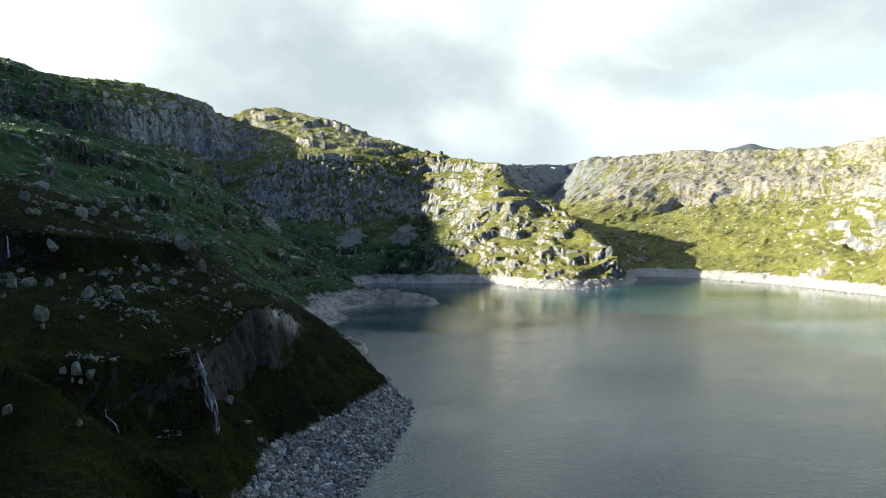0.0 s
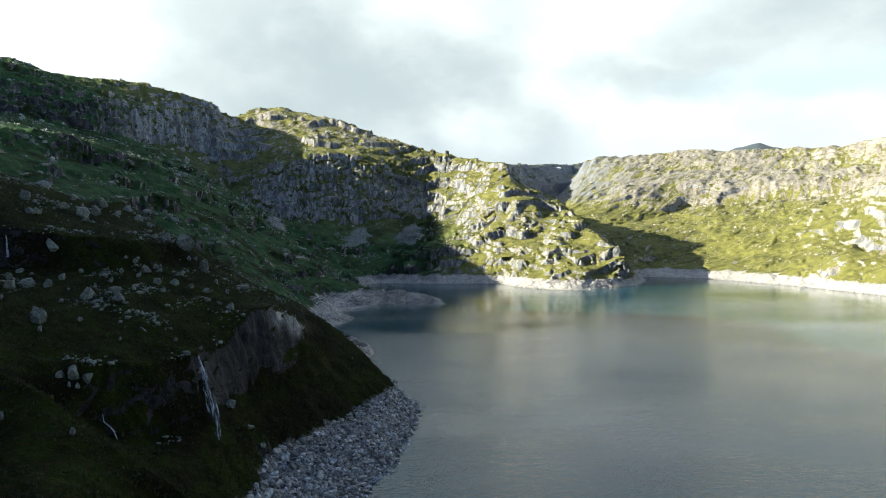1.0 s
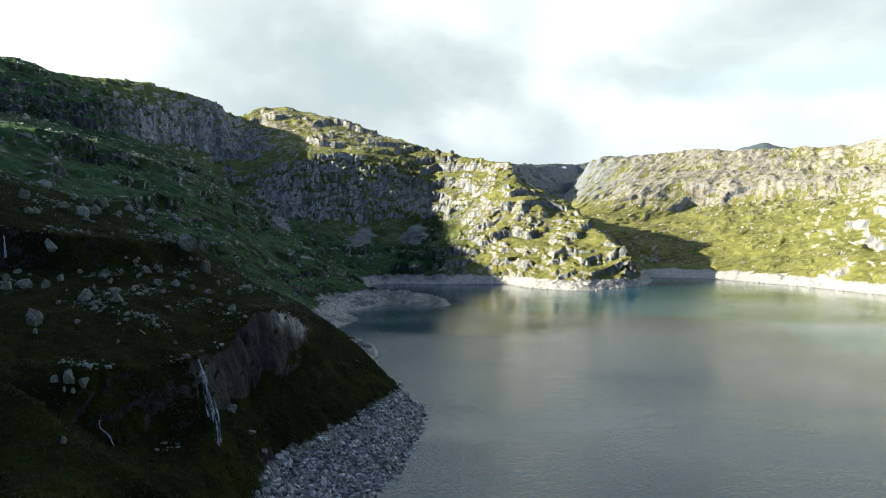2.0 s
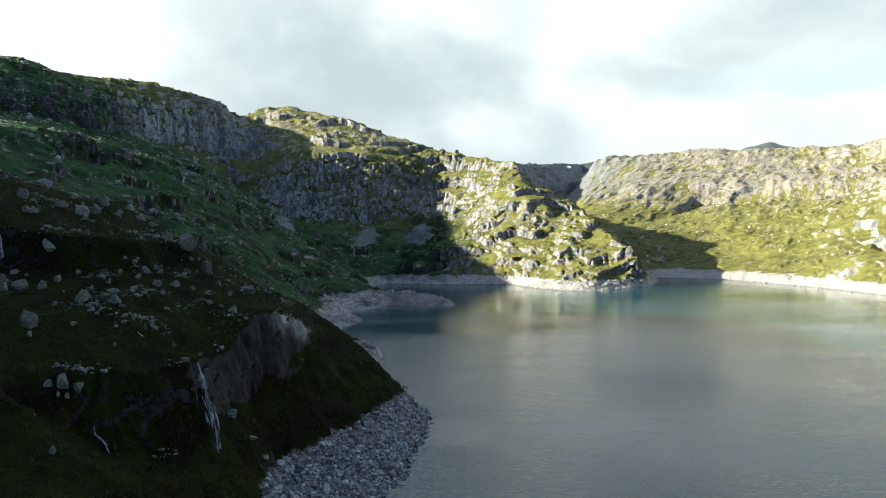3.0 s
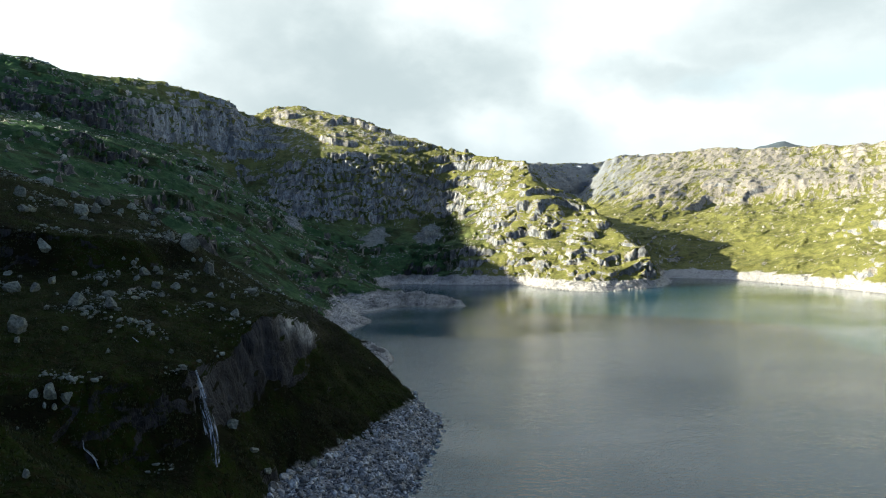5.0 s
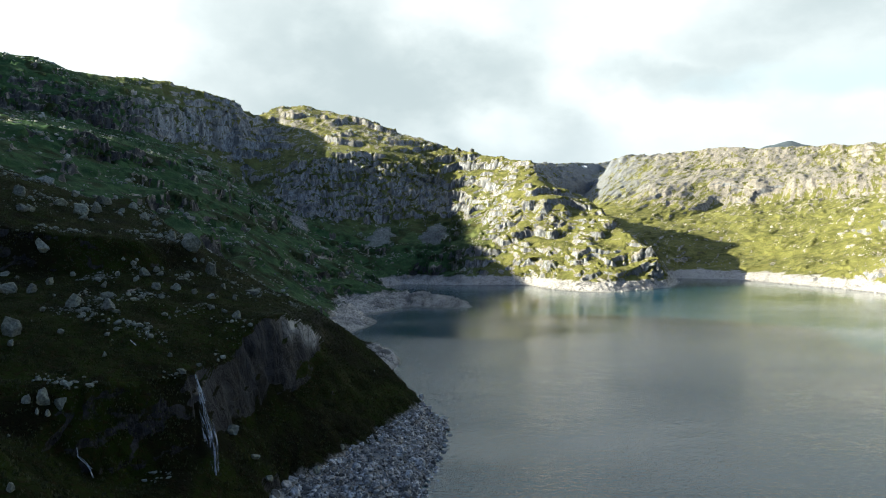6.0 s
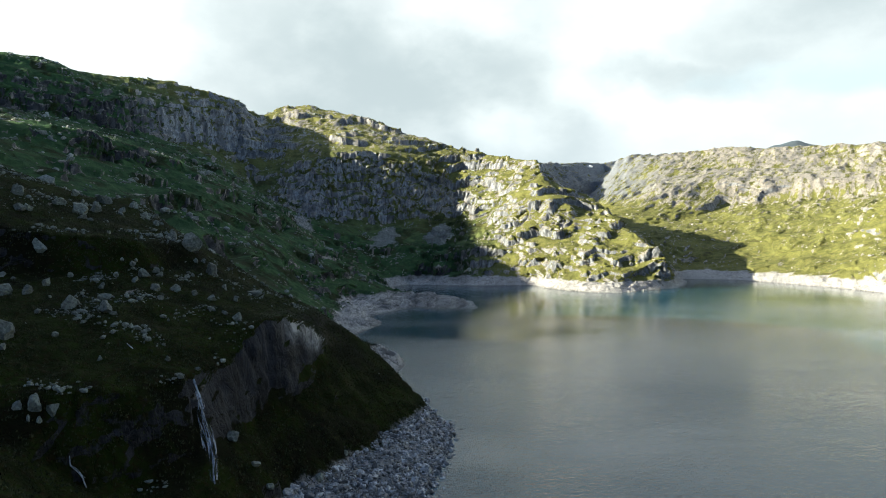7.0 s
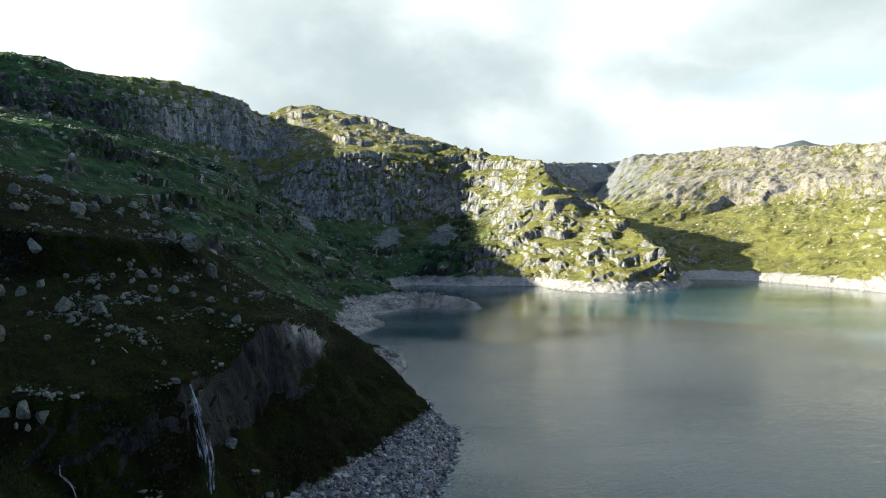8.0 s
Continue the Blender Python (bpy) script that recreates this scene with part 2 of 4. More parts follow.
def stone_material(name, low, high, moss, spread=0.4, dull=0.88):
    """Weathered boulder rock: crystals, lichen discs and a mossy crown."""
    m, t, p = material(name)
    where = t.node("ShaderNodeNewGeometry").outputs["Position"]
    chance = t.node("ShaderNodeObjectInfo").outputs["Random"]
    island = t.node("ShaderNodeNewGeometry").outputs["Random Per Island"]
    grain = t.noise(where, 2.2, 7, 0.65)
    c = t.mix(t.ramp(grain, 0.3, 0.7), low, high)
    c = t.mix(t.ramp(t.noise(where, 0.9, 5, 0.6), 0.52, 0.68, 0, 0.55), c, (0.09, 0.09, 0.085))
    shade = t.math("ADD", 1.0 - spread, t.math("MULTIPLY", t.math("FRACT", t.math("ADD", chance, island)), 1.6 * spread))
    tone = t.node("ShaderNodeCombineXYZ")
    for s in tone.inputs:
        t.link(shade, s)
    c = t.mix(1.0, c, tone.outputs[0], "MULTIPLY")
    c = t.mix(t.math("MULTIPLY", t.ramp(t.node_normal_z(), 0.75, 0.98), t.ramp(t.noise(where, 1.4, 4), 0.5, 0.62, 0, moss)), c, (0.06, 0.07, 0.02))
    t.link(c, p.inputs["Base Color"])
    p.inputs["Roughness"].default_value = dull
    t.link(t.bump(grain, 0.6, 0.25), p.inputs["Normal"])
    return m


def foam_material(name, thin, thick):
    m, t, p = material(name)
    where = t.node("ShaderNodeNewGeometry").outputs["Position"]
    streak = t.noise(t.vmath("MULTIPLY", where, (4.5, 4.5, 0.4)), 1.2, 4, 0.6)
    t.link(t.mix(t.ramp(streak, 0.35, 0.62), thin, thick), p.inputs["Base Color"])
    p.inputs["Roughness"].default_value = 0.35
    t.link(t.bump(streak, 0.4, 0.1), p.inputs["Normal"])
    return m


def curtain_material():
    """Falling water in fine white threads with gaps between them."""
    m, t, p = material("water_curtain")
    along = t.node("ShaderNodeCombineXYZ")
    t.link(t.math("MULTIPLY", t.value("across"), 4.5), along.inputs[0])
    t.link(t.math("MULTIPLY", t.value("down"), 0.35), along.inputs[1])
    thread = t.noise(along.outputs[0], 1.0, 4, 0.6)
    p.inputs["Base Color"].default_value = (0.48, 0.53, 0.60, 1)
    p.inputs["Roughness"].default_value = 0.4
    t.link(t.ramp(thread, 0.45, 0.68, 0.0, 0.6), p.inputs["Alpha"])
    return m


def grass_material():
    m, t, p = material("tuft_grass")
    where = t.node("ShaderNodeNewGeometry").outputs["Position"]
    island = t.node("ShaderNodeNewGeometry").outputs["Random Per Island"]
    c = t.mix(t.ramp(t.noise(where, 0.12, 4), 0.4, 0.6), (0.017, 0.026, 0.006), (0.032, 0.046, 0.010))
    t.link(t.mix(t.math("MULTIPLY", island, 0.6), c, (0.045, 0.042, 0.016)), p.inputs["Base Color"])
    p.inputs["Roughness"].default_value = 0.85
    return m


def snow_material():
    m, t, p = material("old_snow")
    where = t.node("ShaderNodeNewGeometry").outputs["Position"]
    t.link(t.mix(t.noise(where, 0.4, 5), (0.68, 0.70, 0.72), (0.86, 0.87, 0.88)), p.inputs["Base Color"])
    p.inputs["Roughness"].default_value = 0.7
    return m


GROUND, WATER = ground_material(), water_material()
BOULDER = stone_material("boulder_rock", (0.16, 0.175, 0.165), (0.38, 0.41, 0.37), 0.7)
SLOPE_STONE = stone_material("slope_stone", (0.09, 0.105, 0.09), (0.27, 0.30, 0.26), 0.8)
SHINGLE = stone_material("shore_stone", (0.13, 0.135, 0.14), (0.50, 0.52, 0.545), 0.0, 0.85, 0.5)
PALE = stone_material("sunbleached_rock", (0.22, 0.21, 0.18), (0.40, 0.375, 0.325), 0.3, 0.45)
FOAM = foam_material("falling_water", (0.12, 0.14, 0.17), (0.55, 0.60, 0.66))
VEIL = foam_material("thin_water", (0.05, 0.055, 0.07), (0.30, 0.33, 0.38))
CURTAIN = curtain_material()
SHORE_ROCK = stone_material("bleached_shore_rock", (0.34, 0.325, 0.305), (0.56, 0.53, 0.495), 0.0, 0.4, 0.55)
# rock of the far peak, with its blue haze and shade in the colour
HAZY_PEAK = stone_material("far_haze_shade", (0.035, 0.055, 0.070), (0.085, 0.12, 0.15), 0.0)
TUFT, SNOW = grass_material(), snow_material()

# ---------------------------------------------------------------- the lie of the land
# the lake's edge in plan, right round
SHORE = [(-18, 126), (-13, 147), (-10, 178), (-9, 198), (-22, 215), (-38, 238), (-33, 256), (-31, 263), (-30, 278), (-32, 290),
         (-42, 300), (-62, 300), (-65, 323), (-62, 344), (-59, 359), (-53, 381), (-55, 398), (-66, 416), (-57, 433), (-53, 448), (-42, 460),
         (-25, 453), (-5, 453), (-1, 468), (-9, 490), (-28, 512), (-52, 540), (-85, 600), (-66, 645), (-13, 638),
         (51, 645), (58, 606), (84, 577), (107, 571), (149, 606), (170, 625), (190, 666), (200, 700), (206, 735), (258, 722)]
SHORE += [(285, 666), (313, 612), (327, 550), (337, 517), (350, 430), (380, 300), (400, 150), (390, 0), (340, -200), (200, -400),
          (50, -450), (-60, -350), (-80, -200), (-50, -80), (-32, 0), (-28, 60), (-24, 100)]
# crests, lips and feet of the slopes: x, y and height
BREAKS = dict(
    near_knoll=[(-57, 88, 32.7), (-48, 84, 30.3), (-37, 80, 24.5), (-26, 78, 19.2)],
    near_front=[(-41, 58, 27.1), (-34, 62, 25.4), (-27, 66, 22.8)],
    gully=[(-57, 95, 26.9), (-51, 93, 22.7), (-44, 95, 18.1), (-38, 99, 13.5), (-33, 112, 7.7)],
    ledge_foot=[(-63, 104, 25.6), (-57, 105, 23.2), (-53, 108, 17.9), (-47, 113, 15), (-41, 120, 16.8), (-41, 142, 15.9), (-36, 154, 17.5), (-34, 166, 21.5)],
    ledge_lip=[(-67, 108, 29.2), (-61, 110, 28.1), (-55, 114, 28), (-51, 119, 27.5), (-47, 126, 27.1), (-45, 140, 27.1), (-43, 150, 32.6), (-40, 158, 33.8), (-37, 168, 30), (-35, 170, 25.1)],
    slope_mid=[(-85, 130, 38), (-78, 138, 37.2), (-66, 140, 36.5), (-60, 150, 36.1), (-49, 158, 34.1)],
    slope_dark_foot=[(-105, 150, 42.4), (-100, 154, 40), (-90, 158, 40.4), (-73, 163, 40.3), (-68, 178, 41.2)],
    slope_dark_top=[(-108, 155, 53.7), (-103, 159, 50.9), (-92, 163, 49.1), (-76, 169, 47.7), (-71, 187, 46.7)],
    near_crest=[(-150, 210, 68.8), (-137, 212, 67.3), (-128, 214, 63.9), (-111, 212, 58.5), (-106, 225, 60.5), (-86, 215, 49.4), (-70, 205, 42.1), (-59, 200, 35.7), (-44, 195, 30.7), (-31, 200, 19.8), (-15, 190, 7)],
    grass_foot=[(-15, 186, 7.6), (-23, 158, 7), (-27, 142, 5.4), (-33, 128, 4.4)],
    hollow=[(-209, 300, 65.8), (-195, 300, 64), (-170, 300, 57.6), (-145, 300, 50.9), (-120, 300, 39.7), (-96, 300, 27.2), (-76, 300, 19.3), (-65, 310, 14.9)],
    spur_foot=[(-260, 365, 97.1), (-243, 375, 97.2), (-225, 395, 90.3), (-216, 425, 86.4), (-201, 455, 82.5)],
    spur=[(-268, 360, 111.9), (-264, 380, 109.7), (-255, 395, 109.5), (-248, 410, 109.7), (-239, 419, 108.9), (-224, 450, 104.4), (-208, 480, 97), (-191, 510, 83.1), (-172, 540, 71.7), (-133, 530, 48.5), (-95, 510, 24), (-66, 515, 10.5)],
    islet=[(-44, 272, 7.2), (-43, 279, 7), (-36, 276, 5.4), (-31.6, 276.6, 3)],
    lobe=[(-71, 373, 4.2), (-62, 375, 3)],
    shelf_top=[(-92, 408, 7.2), (-88.6, 431, 7.2), (-79, 457, 7.2), (-67, 478, 7.2), (-56, 500, 6.6), (-47, 514, 5.2), (-30, 505, 5.2), (-17, 497, 4.6), (-7, 474, 3)],
    bowl=[(-240, 640, 107.4), (-199, 660, 80.9), (-155, 660, 43.7), (-119, 640, 21.6), (-90, 660, 10.9)],
    wall_foot=[(-440, 590, 156.2), (-407, 630, 155.7), (-372, 660, 149.9), (-347, 720, 147.1), (-329, 790, 145.5), (-294, 850, 141.6), (-254, 790, 94.8)],
    wall_top=[(-454, 610, 187.3), (-420, 650, 187.3), (-386, 685, 185.7), (-359, 745, 187.2), (-329, 825, 199.9), (-299, 880, 201.2)],
    skyline_west=[(-530, 690, 238.6), (-511, 695, 237.7), (-494, 705, 234.6), (-464, 720, 232.7), (-453, 730, 232.8), (-441, 740, 225.7), (-431, 760, 222.9), (-419, 790, 227.2), (-394, 820, 228.5), (-374, 850, 230.9), (-333, 890, 224.8), (-312, 905, 220.4), (-306, 915, 214.8)],
    gully_green=[(-298, 960, 214.2), (-274, 900, 167.7), (-252, 820, 116.8)],
    cliff_foot=[(-240, 765, 80.7), (-214, 775, 71.5), (-169, 775, 58.7), (-120, 790, 58.9), (-70, 810, 61.1), (-30, 830, 64.1), (-13, 815, 61.2)],
    cliff_top=[(-233, 785, 91.2), (-218, 800, 115.1), (-191, 815, 136.5), (-154, 835, 142.7), (-108, 850, 143), (-73, 855, 126.7), (-45, 860, 114.3), (-24, 850, 94.7)],
    skyline_mid=[(-292, 1000, 224.3), (-247, 1018, 235.8), (-230, 1020, 228.6), (-200, 1015, 222.8), (-152, 1005, 210.4), (-100, 980, 185.4), (-35, 950, 164.9), (12, 905, 149.8), (54, 855, 135.1), (72, 820, 128.9)],
    headland_edge=[(84, 840, 118.4), (96, 825, 99.5), (119, 815, 91.5), (130, 765, 76.9), (144, 705, 57.3), (147, 660, 41), (159, 632, 33.5), (165, 618, 20.6)],
    headland_step_top=[(11, 800, 74.2), (42, 765, 85.8), (72, 750, 86.3), (96, 742, 79.8)],
    headland_step_foot=[(4, 770, 52.3), (34, 735, 52.2), (69, 720, 53.9), (104, 712, 50.3)],
    headland_low=[(26, 690, 26.3), (53, 668, 27.1), (86, 662, 32.8), (117, 655, 32.9)],
    east_low=[(230, 800, 9.2), (286, 830, 18), (342, 800, 22.5), (373, 730, 24.9), (409, 630, 25.7)],
    east_foot=[(188, 960, 52.8), (229, 1000, 55.4), (327, 1080, 68.4), (422, 1180, 91.5), (491, 1150, 94.3), (560, 1100, 101.4), (622, 1050, 105.2), (648, 1000, 105)],
    east_band=[(305, 1225, 131.5), (355, 1240, 132.5), (437, 1225, 131.5), (512, 1200, 132.9), (628, 1140, 135.3), (687, 1060, 136.3)],
    east_terrace=[(386, 1480, 182.7), (500, 1400, 169.7), (677, 1330, 169.2), (751, 1160, 168.3)],
    east_skyline=[(317, 1640, 213.2), (347, 1640, 224), (374, 1640, 229.4), (408, 1640, 228.1), (469, 1640, 230.8), (520, 1630, 233.7), (569, 1600, 239.5), (601, 1580, 232), (652, 1560, 232.2), (763, 1500, 231.4), (816, 1420, 226.4), (820, 1350, 226.6), (809, 1250, 223.8), (831, 1100, 226.4)],
    east_knoll=[(343, 610, 18.9), (374, 640, 41.3), (391, 650, 38.5)],
    valley=[(175, 1050, 70.5), (205, 1300, 89.3), (233, 1600, 116.9)],
    far_mid=[(137, 1430, 168.8), (193, 1600, 169.7), (284, 1800, 184.7), (393, 2150, 225)],
    far_foot=[(110, 1250, 126), (181, 1400, 115.5), (234, 1560, 120.4), (291, 1750, 134.7)],
    far_skyline=[(40, 1350, 187.7), (131, 1500, 196.8), (191, 1700, 212.2), (308, 1950, 239.3), (420, 2250, 266.5), (539, 2500, 309.1)],
    # unseen crest left of the view, its heights set to shade slope and lake
    west_shadow_crest=[(-490, 650, 224), (-470, 545, 198), (-460, 485, 182), (-450, 435, 162), (-440, 370, 145), (-420, 300, 172), (-400, 200, 212), (-380, 100, 224), (-370, 0, 220), (-360, -150, 210), (-380, -400, 200)],
    headland_back=[(-60, 1060, 120), (25, 1020, 90), (100, 960, 64), (140, 890, 50), (160, 830, 40), (172, 780, 32), (184, 735, 18), (190, 692, 6)],
    # unseen dip, lowered so that the sun reaches the spur
    spur_saddle=[(-288, 402, 103), (-330, 392, 109), (-380, 385, 122)],
    west_slope=[(-240, 250, 112), (-235, 150, 118), (-220, 50, 108), (-210, -50, 100), (-200, -200, 90)],
    west_back=[(-900, 900, 190), (-900, 300, 170), (-800, -300, 170)],
    east_slope=[(600, 300, 110), (620, 0, 120), (500, -400, 100), (0, -700, 100), (-250, -600, 120)],
    east_crest=[(850, 700, 230), (850, 300, 220), (800, -200, 200), (400, -800, 180), (-300, -800, 190)],
)

LATTICE = np.random.RandomState(3)
PERM = np.tile(LATTICE.permutation(256), 2)
GRAD = LATTICE.normal(size=(256, 3))
GRAD /= np.linalg.norm(GRAD, axis=1)[:, None]


def lumps(p, size, seed=0):
    """Gradient noise of the points p, about -0.6 to 0.6, with lumps of that many metres (one number or three)."""
    q = p / np.asarray(size, float) + seed * 17.31
    i = np.floor(q).astype(np.int64)
    f = q - i
    s = f * f * f * (f * (f * 6 - 15) + 10)
    i &= 255
    total = 0
    for dx in (0, 1):
        for dy in (0, 1):
            h = PERM[PERM[(i[:, 0] + dx) & 255] + ((i[:, 1] + dy) & 255)]
            for dz in (0, 1):
                g = GRAD[PERM[h + ((i[:, 2] + dz) & 255)]]
                dot = g[:, 0] * (f[:, 0] - dx) + g[:, 1] * (f[:, 1] - dy) + g[:, 2] * (f[:, 2] - dz)
                wgt = (s[:, 0] if dx else 1 - s[:, 0]) * (s[:, 1] if dy else 1 - s[:, 1]) * (s[:, 2] if dz else 1 - s[:, 2])
                total = total + wgt * dot
    return total


def blocks(p, size, seed=0):
    """Broken blocks of that size: a chance number for each, and how far the joint is (0 in the joint)."""
    q = p / np.asarray(size, float) + seed * 9.7
    i = np.floor(q).astype(np.int64)
    near, second, mine = np.full(len(q), 9.0), np.full(len(q), 9.0), np.zeros(len(q))
    for dx in (-1, 0, 1):
        for dy in (-1, 0, 1):
            for dz in (-1, 0, 1):
                c = i + (dx, dy, dz)
                h = PERM[PERM[PERM[c[:, 0] & 255] + (c[:, 1] & 255)] + (c[:, 2] & 255)]
                d = np.linalg.norm(c + 0.5 + 0.42 * GRAD[h] - q, axis=1)
                closer = d < near
                second = np.where(closer, near, np.minimum(second, d))
                mine = np.where(closer, PERM[h + 1] / 255.0, mine)
                near = np.where(closer, d, near)
    return mine, second - near


def smooth(x, lo, hi):
    u = np.clip((x - lo) / (hi - lo), 0, 1)
    return u * u * (3 - 2 * u)


def shore_distance(x, y):
    """Metres to the lake's edge, negative over the lake."""
    best, inside = np.full(x.shape, 1e9), np.zeros(x.shape, bool)
    for (ax, ay), (bx, by) in zip(SHORE, SHORE[1:] + SHORE[:1]):
        dx, dy = bx - ax, by - ay
        u = np.clip(((x - ax) * dx + (y - ay) * dy) / (dx * dx + dy * dy), 0, 1)
        best = np.minimum(best, np.hypot(x - ax - u * dx, y - ay - u * dy))
        if ay != by:
            inside ^= ((ay > y) != (by > y)) & (x < ax + (y - ay) * dx / dy)
    return np.where(inside, -best, best)


# a fan of bearings, close together over the lake's far half, and rings that widen outwards
FAN = np.radians(np.concatenate([np.arange(-180, -42, 3), np.arange(-42, 36, 0.25), np.arange(36, 180, 3)]))
RINGS = np.linspace(math.log(22), math.log(4300), 560)


def spread_heights():
    """Heights on fan x rings: the breaks are held, the rest stretches between them like a skin."""
    x, y = np.sin(FAN)[:, None] * np.exp(RINGS), np.cos(FAN)[:, None] * np.exp(RINGS)
    far = shore_distance(x, y)
    held, total = np.zeros(x.shape), np.zeros(x.shape)

    def hold(points):
        p = np.array(points, float)
        for a, b in zip(p[:-1], p[1:]):
            n = max(2, int(np.hypot(*(b - a)[:2]) / max(0.4, np.hypot(*a[:2]) * 0.002)))
            for q in a + np.linspace(0, 1, n)[:, None] * (b - a):
                i = int(np.argmin(abs(FAN - math.atan2(q[0], q[1]))))
                j = int(round((math.log(np.hypot(q[0], q[1])) - RINGS[0]) / (RINGS[1] - RINGS[0])))
                if 0 <= j < len(RINGS):
                    held[i, j] += 1
                    total[i, j] += q[2]

    for points in BREAKS.values():
        hold(points)
    hold([(px, py, 0) for px, py in SHORE + SHORE[:1]])
    z = np.where(held > 0, total / np.maximum(held, 1), 0)
    fixed = held > 0
    lake = far < 0
    z[lake], fixed[lake] = np.maximum(far[lake] * 0.25, -12), True
    z[:, -1], fixed[:, -1] = 170, True
    guess = None
    for step in (16, 8, 4, 2, 1):
        zi, fi = z[::step, ::step], fixed[::step, ::step]
        if step > 1:    # keep breaks that fall between the coarse nodes
            zi, fi = zi.copy(), fi.copy()
            for a, b in zip(*np.nonzero(fixed)):
                ca, cb = min(a // step, zi.shape[0] - 1), min(b // step, zi.shape[1] - 1)
                if not fi[ca, cb]:
                    zi[ca, cb], fi[ca, cb] = z[a, b], True
        if guess is None:
            guess = np.full(zi.shape, 100.0)
        else:
            guess = np.repeat(np.repeat(guess, 2, 0), 2, 1)
            guess = np.pad(guess, ((0, max(0, zi.shape[0] - guess.shape[0])), (0, max(0, zi.shape[1] - guess.shape[1]))), mode="edge")[: zi.shape[0], : zi.shape[1]]
        for _ in range(260):
            guess[fi] = zi[fi]
            e = np.pad(guess, ((0, 0), (1, 1)), mode="edge")
            n = np.concatenate([guess[-1:], guess, guess[:1]])
            guess = (e[:, :-2] + e[:, 2:] + n[:-2] + n[2:]) / 4
    guess[fixed] = z[fixed]
    # take the hard creases off the skin
    e = np.pad(guess, 1, mode="edge")
    return 0.5 * guess + 0.125 * (e[1:-1, :-2] + e[1:-1, 2:] + e[:-2, 1:-1] + e[2:, 1:-1])


SKIN = spread_heights()


def skin_height(bearing, ring):
    """The skin's height at bearings (radians) and rings (log of metres)."""
    a = np.interp(bearing, FAN, np.arange(len(FAN)))
    b = np.clip((ring - RINGS[0]) / (RINGS[1] - RINGS[0]), 0, len(RINGS) - 1.001)
    i, j = np.minimum(a.astype(int), len(FAN) - 2), b.astype(int)
    u, v = a - i, b - j
    return (SKIN[i, j] * (1 - u) + SKIN[i + 1, j] * u) * (1 - v) + (SKIN[i, j + 1] * (1 - u) + SKIN[i + 1, j + 1] * u) * v


def build_ground():
    """One sheet of ground from the shore under the flight to the farthest hills."""
    dense = np.radians(np.linspace(-41, 35, 900))
    bearing = np.concatenate([np.radians(np.arange(-180, -41, 2.5)), dense, np.radians(np.arange(37, 179, 2.5))])
    rows = 980
    fine = np.linspace(RINGS[0], RINGS[-1], 2400)
    z = skin_height(np.repeat(bearing[:, None], fine.size, 1), np.repeat(fine[None], bearing.size, 0))
    # more rings where the ground stands up towards the lake
    rise = np.diff((z - 50) / np.exp(fine), axis=1)
    share = np.maximum(rise, 0) + 0.25 * np.maximum(-rise, 0) + 0.05 * np.diff(fine) + 0.1 * abs(np.diff(z, axis=1)) / np.exp(fine[1:])
    share[z[:, 1:] < -1.5] *= 0.05
    for _ in range(3):
        share = (np.roll(share, 1, 0) + np.roll(share, -1, 0) + np.roll(share, 3, 0) + np.roll(share, -3, 0) + share) / 5
    run = np.concatenate([np.zeros((bearing.size, 1)), np.cumsum(share, 1)], 1)
    run /= run[:, -1:]
    ring = np.array([np.interp(np.linspace(0, 1, rows), r, fine) for r in run])
    b = np.repeat(bearing[:, None], rows, 1)
    r = np.exp(ring)
    p = np.stack([np.sin(b) * r, np.cos(b) * r, skin_height(b, ring)], -1)

    def lean(grid, rounds):
        """Steepness (0 flat, 1 upright), downhill direction and face areas of a grid of points."""
        du = np.roll(grid, -1, 0) - np.roll(grid, 1, 0)
        dv = np.gradient(grid, axis=1)
        nrm = np.cross(dv, du)
        cell = np.linalg.norm(nrm, axis=-1)
        nrm /= cell[..., None] + 1e-9
        nrm *= np.sign(nrm[..., 2:] + 1e-9)
        for _ in range(rounds):
            nrm = (np.roll(nrm, 1, 0) + np.roll(nrm, -1, 0) + np.roll(nrm, 1, 1) + np.roll(nrm, -1, 1) + nrm) / 5
        nrm /= np.linalg.norm(nrm, axis=-1, keepdims=True) + 1e-9
        side = nrm[..., :2] / (np.linalg.norm(nrm[..., :2], axis=-1, keepdims=True) + 1e-6)
        return (1 - nrm[..., 2]).ravel(), side.reshape(-1, 2), cell.ravel()

    q, shape = p.reshape(-1, 3).copy(), p.shape[:2]
    far = r.ravel()
    steep, side, cell = lean(p, 4)
    dry = smooth(q[:, 2], -1.0, 9.0)
    hill = np.clip(far / 650, 0.10, 1.1)
    mid = np.clip(hill * 1.3, 0.25, 1)
    close = 1 - smooth(far, 220, 330)
    flat = q * (1, 1, 0.6)
    n90, n48, n2 = lumps(flat, 95, 12), lumps(flat, 48, 1), lumps(flat, 2.3, 5)
    # humps are drawn out down the slope on the eastern mountainside
    drawn = np.stack([0.87 * q[:, 0] - 0.49 * q[:, 1], 0.3 * (0.49 * q[:, 0] + 0.87 * q[:, 1]), 0.5 * q[:, 2]], -1)
    turned = smooth(q[:, 0], 160, 260) * smooth(q[:, 1], 420, 520)
    n22, n11, n5 = ((1 - turned) * lumps(flat, size, seed) + turned * lumps(drawn, size, seed) for size, seed in ((22, 2), (11, 3), (5, 4)))
    n1 = lumps(flat, 1.0, 6)
    # swells, then benches with steep risers between them
    q[:, 2] += dry * (hill * (5.0 * n48 + 3.2 * n22) + mid * 2.2 * n11)
